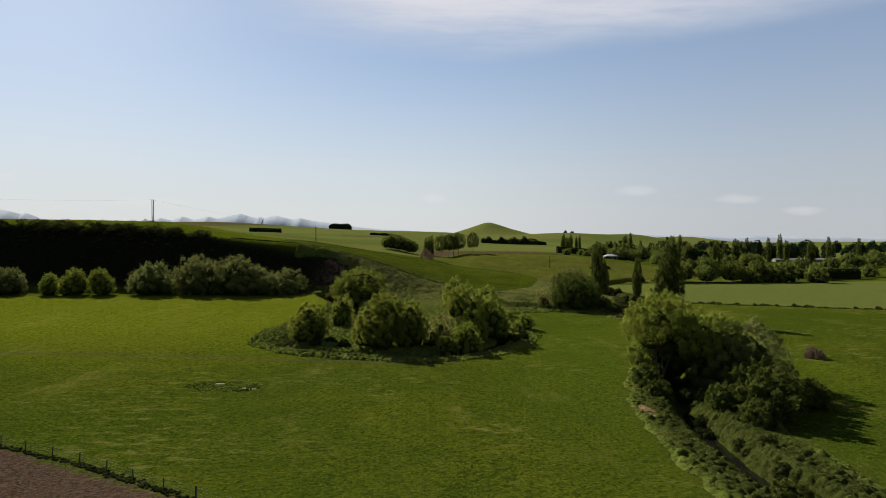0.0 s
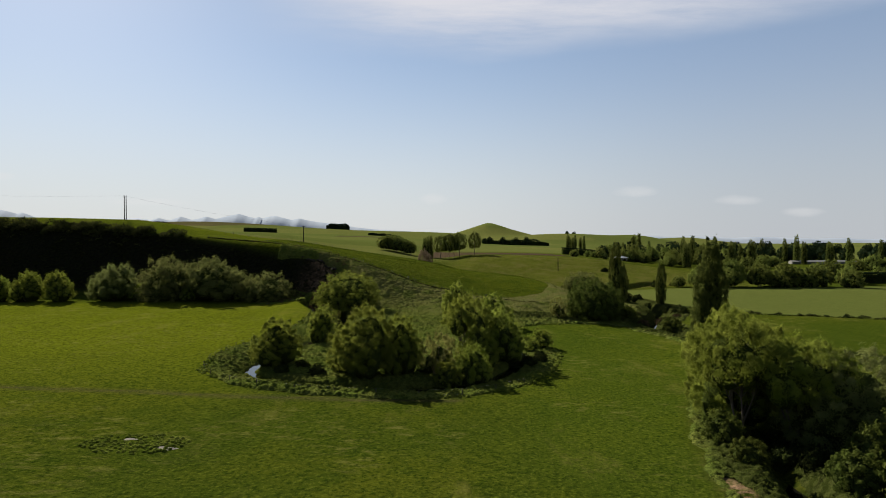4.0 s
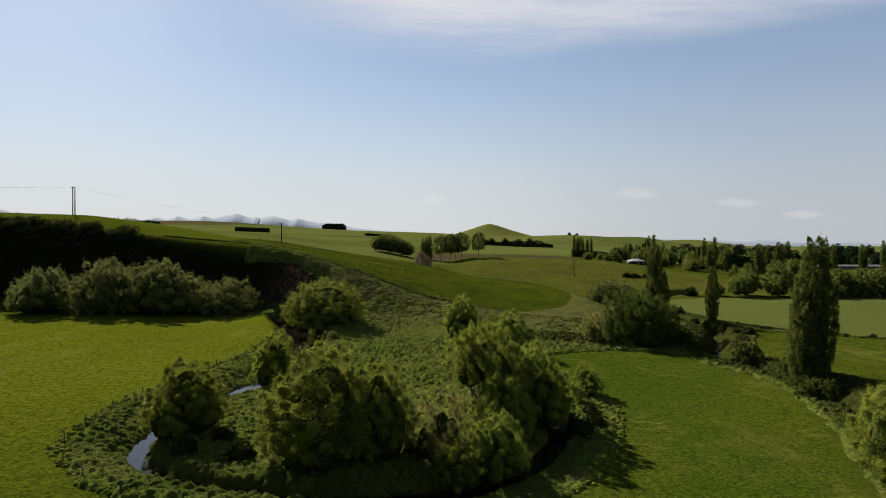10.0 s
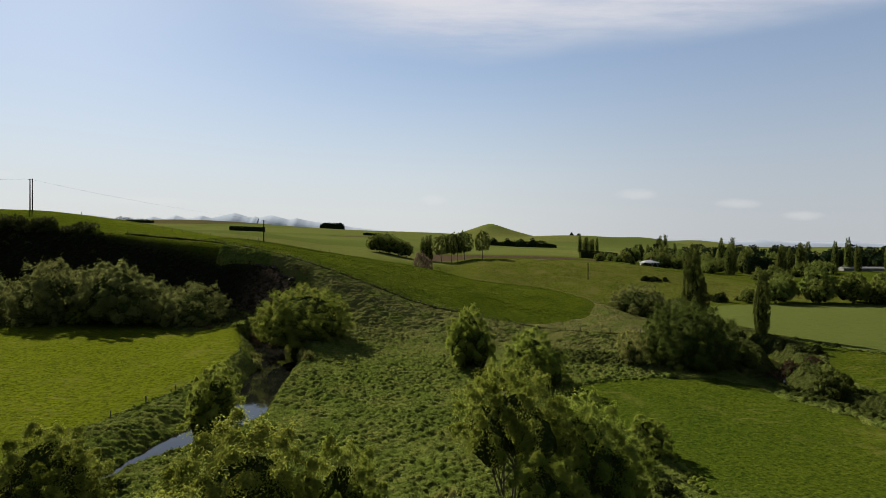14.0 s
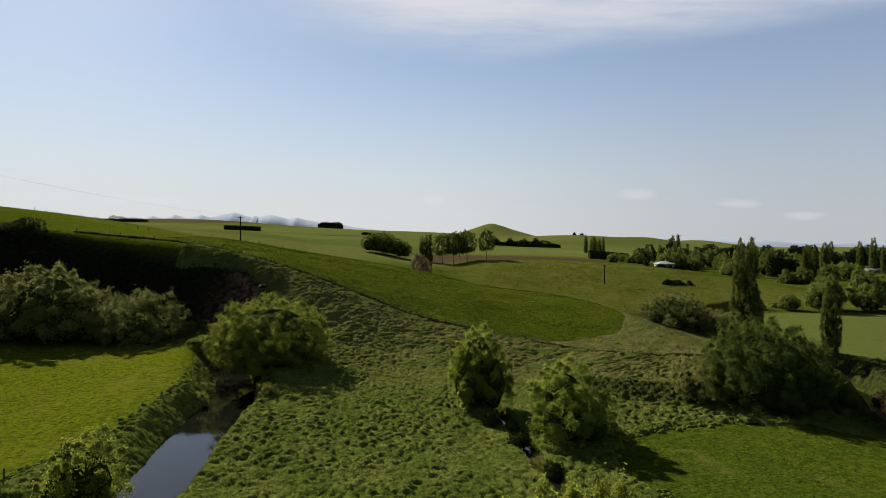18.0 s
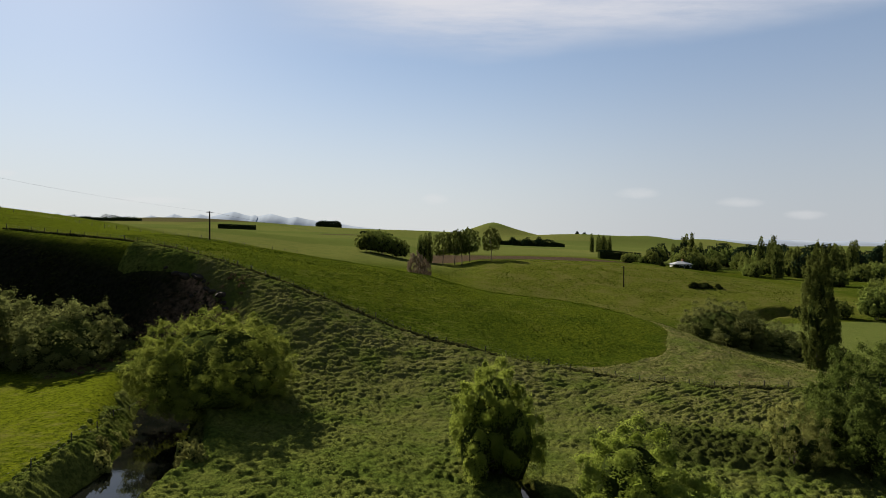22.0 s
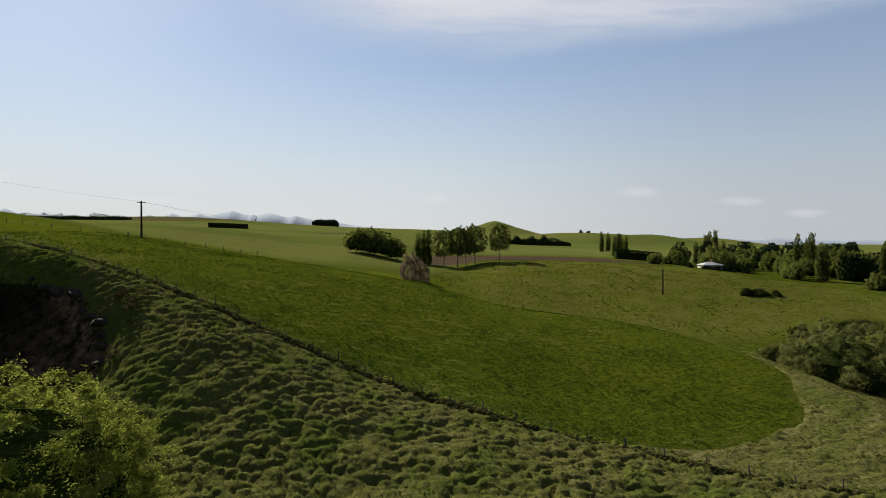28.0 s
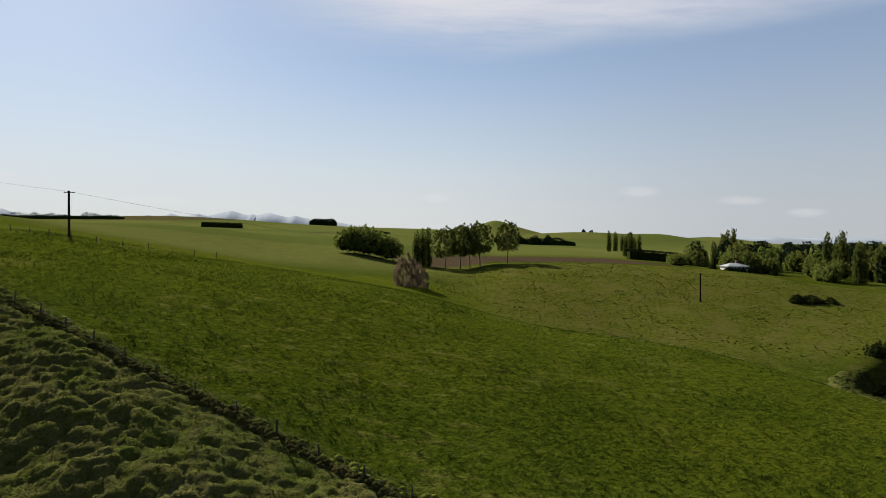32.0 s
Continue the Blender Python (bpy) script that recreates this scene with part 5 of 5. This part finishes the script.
def crest(x):
    return pchip([p[0] for p in LAND[3]], [p[1] for p in LAND[3]], x)


def on_scarp(x, y, rng):
    return scarp(x, y) > rng.uniform(0.1, 0.9, len(x))


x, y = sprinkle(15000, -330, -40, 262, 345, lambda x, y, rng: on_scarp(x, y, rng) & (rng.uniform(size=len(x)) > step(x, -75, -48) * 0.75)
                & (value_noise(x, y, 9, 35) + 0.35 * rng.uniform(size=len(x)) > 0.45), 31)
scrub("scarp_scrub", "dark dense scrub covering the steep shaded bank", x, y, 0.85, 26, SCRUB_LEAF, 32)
x, y = sprinkle(2600, -330, -88, 270, 350, lambda x, y, rng: (np.abs(y - crest(x) + 3) < 5) & (value_noise(x, y, 14, 39) > 0.52), 33)
scrub("gorse_scrub", "dark gorse bushes along the top edge of the bank", x, y, 1.3, 34, GORSE_LEAF, 34)
rng = np.random.default_rng(37)
x = rng.uniform(-330, -112, 300)
y = crest(x) + rng.uniform(-5, 3, 300)
scrub("gorse_scrub", "tall dark gorse thicket on the brow of the bank", x, y, 2.1, 60, GORSE_LEAF, 38)
x, y = sprinkle(160, -62, -32, 262, 284, lambda x, y, rng: rng.uniform(size=len(x)) < 0.8, 35)
scrub("dead_scrub", "rusty brown dead scrub on the clay slip", x, y, 0.8, 40, DEAD_LEAF, 36)


# ---- hedges and far trees ----
def hedge(x0, y0, x1, y1, width, height, mat, label, leaf=0.9, count=2600, seed=0, ragged=0.0):
    """A clipped hedge: a solid heart, dark as inner shade, skinned with leaf sprays."""
    rng = np.random.default_rng(seed)
    a, b = Vector((x0, y0)), Vector((x1, y1))
    run = (b - a).length
    u = (b - a).normalized()
    v = Vector((-u.y, u.x))
    root = new("hedge")
    s, q, h = rng.uniform(0, run, count), rng.uniform(-1, 1, count), rng.uniform(0, 1, count)
    pick = rng.integers(0, 3, count)
    q = np.where(pick == 0, np.sign(q), q) * width / 2
    crest = (1 - ragged * value_noise(s, s * 0, max(5, height * 0.8), seed)) * (1 - ragged * (np.abs(2 * s / run - 1) ** 6))
    h = np.where(pick == 1, 1.0, h) * height * crest + rng.normal(size=count) * (0.045 + 0.05 * ragged) * height
    gx, gy = a.x + u.x * s + v.x * q, a.y + u.y * s + v.y * q
    p = np.stack([gx, gy, ground(gx, gy) + h], 1)
    part("foliage", leaf_cloud("foliage", p, rng.normal(size=(count, 3)) + np.array([0, 0, 0.6]), leaf, leaf * 0.55, mat, rng), root)
    n = max(4, int(run / 3))
    verts = []
    for i in range(n + 1):
        c = a + u * (run * i / n)
        z = gz(c.x, c.y)
        k = 0.82 * (1 - ragged * (0.35 + rng.uniform(0, 0.35) + 0.3 * (abs(2 * i / n - 1) ** 6)))
        for q_, h_ in ((-0.42, -0.3), (-0.40, k), (0.40, k), (0.42, -0.3)):
            verts.append((c.x + v.x * q_ * width, c.y + v.y * q_ * width, z + h_ * height))
    faces = [(4 * i + j, 4 * i + j + 1, 4 * i + j + 5, 4 * i + j + 4) for i in range(n) for j in range(3)] + [(0, 1, 2, 3), (4 * n + 3, 4 * n + 2, 4 * n + 1, 4 * n)]
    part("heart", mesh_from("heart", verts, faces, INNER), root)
    return tagged(root, label, "hedge")


hedge(138, 617, 172, 621, 5, 6.2, PINE_LEAF, "dark clipped shelter hedge beside the farmhouse", seed=1)
hedge(-325, 1104, -268, 1110, 8, 6.5, PINE_LEAF, "dark shelter hedge on the far slope", 1.6, seed=2)
hedge(245, 372, 276, 368, 4, 6, PINE_LEAF, "dark hedge at the end of the flat field", 0.9, seed=4)
def belt(src, count, x0, y0, x1, y1, spread_, lo, hi, seed, label="", group=""):
    rng = np.random.default_rng(seed)
    for i in range(count):
        s = (i + rng.uniform(0.1, 0.9)) / count
        plant(src, x0 + (x1 - x0) * s + rng.normal() * spread_, y0 + (y1 - y0) * s + rng.normal() * spread_, rng.uniform(lo, hi), rng.uniform(0, 360),
              rng.uniform(0.85, 1.2), label, group, 1.2)


hedge(-226, 1399, -174, 1402, 14, 15, PINE_LEAF, "dark block of pines on the far skyline", 2.0, 3000, 6, 0.55)
hedge(-980, 1300, -560, 1345, 12, 12, PINE_LEAF, "dark shelter belt along the far skyline", 1.8, 6000, 7, 0.75)
hedge(-700, 905, -590, 930, 12, 10, PINE_LEAF, "dark shelter belt on the far hill", 2.0, 2500, 8, 0.6)
hedge(-104, 1122, -52, 1134, 8, 4.5, PINE_LEAF, "dark shelter belt on the rise", 1.6, 2000, 9, 0.5)
hedge(118, 1135, 235, 1150, 12, 12, PINE_LEAF, "dark shelter belt beyond the ploughed field", 1.8, 3600, 10, 0.6)
belt(pine, 12, 290, 745, 420, 800, 12, 0.95, 1.2, 2, "", "pine belt across the valley")
belt(pine, 12, 380, 690, 620, 760, 14, 0.9, 1.15, 3, "", "pine belt across the valley")
belt(pine, 16, 420, 900, 900, 980, 20, 1.0, 1.25, 4, "", "pine belt across the valley")
belt(pine, 10, 112, 1130, 215, 1150, 6, 0.6, 0.95, 5, "", "pines beyond the ploughed field")
belt(pine, 8, -640, 900, -520, 960, 9, 0.6, 0.85, 8, "", "tree line on the skyline")
belt(pine, 5, 480, 2060, 520, 2080, 8, 0.7, 0.9, 9, "", "pines on the green downs")
belt(pine, 9, 205, 640, 300, 660, 9, 0.8, 1.1, 41, "", "trees across the valley")
belt(far_tree, 12, 210, 600, 330, 640, 10, 0.9, 1.3, 42, "", "trees across the valley")
belt(far_tree, 6, 230, 540, 330, 585, 10, 0.7, 1.2, 43, "", "trees across the valley")
belt(pine, 10, 330, 650, 470, 640, 12, 0.85, 1.15, 44, "", "trees across the valley")
belt(pine, 14, 470, 620, 720, 660, 18, 0.9, 1.15, 45, "", "trees across the valley")
belt(far_tree, 8, 330, 500, 520, 470, 16, 0.7, 1.2, 46, "", "trees across the valley")
belt(far_poplar, 7, 205, 640, 260, 700, 5, 0.75, 0.95, 10, "", "poplar row across the valley")
belt(far_poplar, 6, 150, 640, 172, 720, 4, 0.6, 0.8, 11, "", "poplars behind the farmhouse")
belt(far_poplar, 9, 330, 620, 420, 560, 8, 0.75, 1.0, 12, "", "poplar row across the valley")
belt(far_poplar, 4, 244, 568, 256, 576, 2, 0.85, 0.95, 13, "", "poplars by the flat field")
belt(far_poplar, 5, 212, 900, 246, 950, 5, 0.7, 0.95, 14, "", "poplars far off")
set_out(copse_tree, [(141, 352, 0.6, 250, 0.9), (150, 347, 0.85, 0, 1.1), (157, 355, 0.95, 60, 1.15), (166, 345, 0.75, 130, 1.2), (171, 352, 1.05, 200, 1.25), (183, 347, 1.0, 290, 1.1),
                     (190, 356, 0.9, 20, 1.1), (199, 349, 1.1, 110, 1.0)], "willows beyond the flat field")
set_out(far_tree, [(120, 497, 0.62, 0, 0.8), (186, 622, 1.0, 80, 1.05), (193, 640, 1.1, 10, 1.0), (234, 644, 1.0, 190, 1.0), (258, 652, 1.2, 45, 1.1), (220, 554, 0.85, 120, 1.1),
                   (212, 533, 0.8, 200, 1.1), (206, 518, 0.75, 300, 1.1), (242, 536, 1.2, 50, 1.25), (270, 548, 1.1, 150, 1.1), (228, 545, 0.9, 70, 1.0), (200, 560, 0.8, 10, 1.0),
                   (190, 566, 0.8, 90, 1.1), (163, 574, 0.75, 190, 1.1)], "trees round the farm")
set_out(pine, [(238, 635, 0.75, 0), (262, 641, 1.05, 90), (240, 523, 0.92, 40), (248, 525, 0.92, 160), (216, 690, 1.0, 20), (286, 640, 1.0, 200), (170, 588, 0.75, 130),
               (310, 655, 1.05, 70), (275, 600, 0.9, 220), (300, 580, 0.95, 330), (330, 600, 1.0, 10), (256, 560, 0.8, 300)], "dark trees round the farm")
set_out(far_poplar, [(217, 515, 0.82, 0), (221, 517, 0.80, 80), (262, 527, 0.88, 30), (239, 529, 0.78, 0), (236, 526, 0.72, 50), (266, 530, 0.85, 100), (298, 561, 0.95, 0),
                     (302, 563, 0.9, 70), (280, 545, 0.8, 200)], "poplars in the valley")
belt(far_tree, 8, 180, 332, 300, 385, 8, 0.8, 1.05, 16, "", "willows beyond the flat field")
belt(far_tree, 8, 205, 470, 330, 560, 16, 0.7, 1.2, 17, "", "trees in the valley")
belt(far_tree, 9, 300, 420, 480, 600, 24, 0.7, 1.2, 18, "", "trees in the valley")
belt(far_tree, 9, 180, 560, 212, 600, 5, 0.7, 1.0, 19, "", "trees round the farmhouse")
belt(far_tree, 4, 155, 598, 168, 570, 3, 0.55, 0.7, 20, "", "trees round the farmhouse")
belt(pine, 4, 186, 575, 205, 590, 3, 0.55, 0.8, 21, "", "trees round the farmhouse")
belt(dark_bush, 8, 158, 545, 192, 544, 1.2, 0.5, 0.75, 22, "", "bushes round the farmhouse")
belt(dark_bush, 6, 66, 222, 96, 250, 4, 0.35, 0.7, 23, "", "bushes along the stream")
belt(dark_bush, 3, 92, 268, 93, 302, 2, 0.5, 0.8, 24, "", "bushes along the stream")
belt(shrub, 7, 64, 150, 78, 208, 2.5, 0.9, 1.5, 25, "", "bushes along the stream")
belt(dark_bush, 5, 110, 352, 140, 362, 3, 0.6, 0.9, 26, "", "bushes along the stream")
belt(bare_shrub, 3, 82, 124, 86, 128, 1.0, 0.5, 0.6, 27, "brownish tangled scrub in the flat field", "")
belt(pale_shrub, 4, -23.0, 228.6, -21.6, 224.4, 0.35, 0.85, 1.2, 28, "", "pale shrubs by the river")
belt(pale_shrub, 3, -26.2, 238.5, -24.2, 233.5, 0.4, 0.7, 1.0, 31, "", "pale shrubs by the river")
belt(pale_shrub, 7, -37.6, 246, -33.4, 226, 0.4, 0.6, 1.0, 29, "", "pale shrubs by the river")
for k, (xa, ya, xb, yb, n) in enumerate([(99, 254, 106, 239, 12), (106, 239, 128, 226, 20), (128, 226, 165, 208, 32), (165, 208, 235, 184, 40)]):
    belt(dark_bush, n, xa, ya, xb, yb, 0.7, 0.18, 0.42, 70 + k, "low scrubby bush on the line between two flat fields", "bushes between the flat fields")
belt(brown_bush, 9, 66, 218, 90, 238, 4, 0.7, 1.3, 81, "", "brown bushes on the stream bank")
belt(brown_bush, 5, -46, 263, -38, 259, 2, 0.8, 1.3, 82, "", "brown bushes below the slip")
belt(dark_bush, 14, 112.5, 403, 126, 400, 1.5, 0.38, 0.6, 30, "dark overgrown bush in a hollow", "bushes in the hollow")


for k, (bx, by, bs) in enumerate([(-27, 145.5, 0.5), (-20, 144, 0.55), (-15, 146, 0.6), (-3, 143, 0.5), (1, 145, 0.6), (6, 146.5, 0.45), (-33, 158, 0.45), (23, 156, 0.5), (27, 163, 0.45), (20, 154, 0.5), (23, 153, 0.6), (26, 158, 0.55), (22.5, 161.5, 0.6), (-24, 150, 0.5),
                                  (-29, 163, 0.4), (14, 151, 0.5), (21, 163, 0.45), (12, 214, 0.45), (17.5, 198, 0.45), (20.5, 190, 0.4), (15, 207, 0.5), (24.5, 183, 0.4)]):
    plant(dark_bush, bx, by, bs, 70 * k, 0.8, "low dark bush on the shaded river bank", "bushes round the old river loop", 0.3)


belt(dark_bush, 4, 100, 345, 114, 356, 1.5, 0.3, 0.5, 61, "", "bushes along the stream")
belt(dark_bush, 9, 43, 84, 49, 112, 1.6, 0.4, 0.65, 62, "", "bushes along the stream")
belt(dark_bush, 6, 41, 60, 42.5, 82, 1.8, 0.3, 0.45, 63, "", "bushes along the stream")


# ---- the farmhouse ----
def farmhouse(x, y, turn):
    root = new("house")
    w, d, h, eave = 11.5, 7.5, 2.6, 0.6
    part("wall", boxes_mesh("wall", [box(0, 0, h / 2 - 0.3, w, d, h + 0.6)], WALL), root)
    a, b, rz = w / 2 + eave, d / 2 + eave, h + 1.8
    v = [(-a, -b, h), (a, -b, h), (a, b, h), (-a, b, h), (-a + b, 0, rz), (a - b, 0, rz), (-a, -b, h - 0.18), (a, -b, h - 0.18), (a, b, h - 0.18), (-a, b, h - 0.18)]
    f = [(0, 1, 5, 4), (2, 3, 4, 5), (1, 2, 5, 5), (3, 0, 4, 4), (6, 7, 1, 0), (7, 8, 2, 1), (8, 9, 3, 2), (9, 6, 0, 3), (9, 8, 7, 6)]
    me = bpy.data.meshes.new("roof")
    me.from_pydata(v, [], [tuple(dict.fromkeys(q)) for q in f])
    me.materials.append(ROOF)
    roof = part("roof", me, root, "white painted hipped iron roof")
    part("chimney", boxes_mesh("chimney", [box(1.5, 0.5, rz + 0.3, 0.9, 0.7, 1.8), box(1.5, 0.5, rz + 1.25, 1.05, 0.85, 0.15)], BRICK), roof, "red brick chimney")
    for k in (-5.2, -3.4, 0.8, 3.0, 5.0):
        win = part("window", boxes_mesh("window", [box(k, -d / 2 - 0.03, 1.6, 1.5, 0.08, 1.25)], ROOF), root)
        part("pane", boxes_mesh("pane", [box(k, -d / 2 - 0.08, 1.6, 1.3, 0.04, 1.05)], GLASS), win)
    part("door", boxes_mesh("door", [box(-1.8, -d / 2 - 0.04, 1.02, 0.95, 0.07, 2.04)], POST_WOOD), root)
    root.matrix_basis = pose(x, y, gz(x, y), 0, 0, turn)
    return tagged(root, "single-storey farmhouse with a white hipped roof", "house")


farmhouse(174, 551, 3)


def shed(x, y, turn, w, d, h, label):
    root = new("shed")
    part("wall", boxes_mesh("wall", [box(0, 0, h / 2 - 0.3, w, d, h + 0.6)], IRON), root)
    a, b = w / 2 + 0.2, d / 2 + 0.3
    v = [(-a, -b, h), (a, -b, h), (a, b, h), (-a, b, h), (-a, 0, h + d * 0.2), (a, 0, h + d * 0.2)]
    me = bpy.data.meshes.new("roof")
    me.from_pydata(v, [], [(0, 1, 5, 4), (2, 3, 4, 5), (1, 2, 5), (3, 0, 4), (3, 2, 1, 0)])
    me.materials.append(IRON)
    part("roof", me, root)
    root.matrix_basis = pose(x, y, gz(x, y), 0, 0, turn)
    return tagged(root, label, "shed")


shed(392, 600, -4, 62, 7, 2.2, "long low pale growing shed across the valley")
shed(-560, 905, 8, 26, 10, 4.0, "pale farm building on the far skyline")

# ---- clay outcrops at the edge of the slip ----
def rock(x, y, size, seed):
    rng = np.random.default_rng(seed)
    v = np.array(ICO) * rng.uniform(0.7, 1.2, (12, 1)) * np.array([1.5, 1.0, 0.7]) * size
    ob = new("rock", mesh_from("rock", v, ICO_FACES, ROCK))
    ob.matrix_basis = pose(x, y, gz(x, y) - 0.32 * size, rng.uniform(-15, 15), rng.uniform(-15, 15), rng.uniform(0, 360))
    return tagged(ob, "dark broken clay outcrop on the slipped bank", "rock", "clay outcrops")


for k, (rx, ry, rs) in enumerate([(-50, 288, 1.1), (-48.6, 287.6, 0.8), (-47.2, 287, 1.2), (-45.4, 286.4, 0.9), (-43.6, 285.2, 1.3), (-42.2, 284, 0.7), (-39, 281, 1.0), (-38, 280.2, 0.7),
                                  (-37, 279.4, 1.1), (-35.8, 277.6, 0.8), (-35.2, 276.4, 1.0), (-44.5, 283.2, 0.8), (-52.5, 289.4, 0.7), (-41, 282.2, 0.8), (-34, 273.8, 0.9)]):
    rock(rx, ry, rs, 300 + k)

# ---- small things on the ground ----
def mud_patch(x, y, rx, ry, seed, label):
    rng = np.random.default_rng(seed)
    n = 28
    rad = [1 + 0.25 * math.sin(3 * a + seed) + rng.uniform(-0.12, 0.12) for a in np.linspace(0, 6.283, n, endpoint=False)]
    pts = [(0.0, 0.0)] + [(rx * r * k * math.cos(a), ry * r * k * math.sin(a)) for k in (0.55, 1.0)
                         for r, a in zip(rad, np.linspace(0, 6.283, n, endpoint=False))]
    v = [(x + a, y + b, gz(x + a, y + b) + (0.03 if i <= n else -0.05)) for i, (a, b) in enumerate(pts)]
    f = [(0, 1 + i, 1 + (i + 1) % n) for i in range(n)] + [(1 + i, 1 + n + i, 1 + n + (i + 1) % n, 1 + (i + 1) % n) for i in range(n)]
    me = bpy.data.meshes.new("mud_patch")
    me.from_pydata(v, [], f)
    me.materials.append(MUD)
    for p in me.polygons:
        p.use_smooth = True
    return tagged(new("mud_patch", me), label, "mud")


mud_patch(-31.0, 102.5, 1.9, 1.1, 1, "bare wet mud patch trodden in the meadow")
mud_patch(-36.5, 105.5, 1.2, 0.6, 2, "small bare mud patch trodden in the meadow")
rng = np.random.default_rng(90)
an, rr = rng.uniform(0, 6.283, 300), np.sqrt(rng.uniform(0, 1, 300))
tufts("rush_patch", "dark rank grass round the muddy patch", -35 + 6.5 * rr * np.cos(an), 104 + 3.6 * rr * np.sin(an), 0.36, 8, TUFT, 91)
for ob in STORE:
    for o in (*ob.children_recursive, ob):
        bpy.data.objects.remove(o)
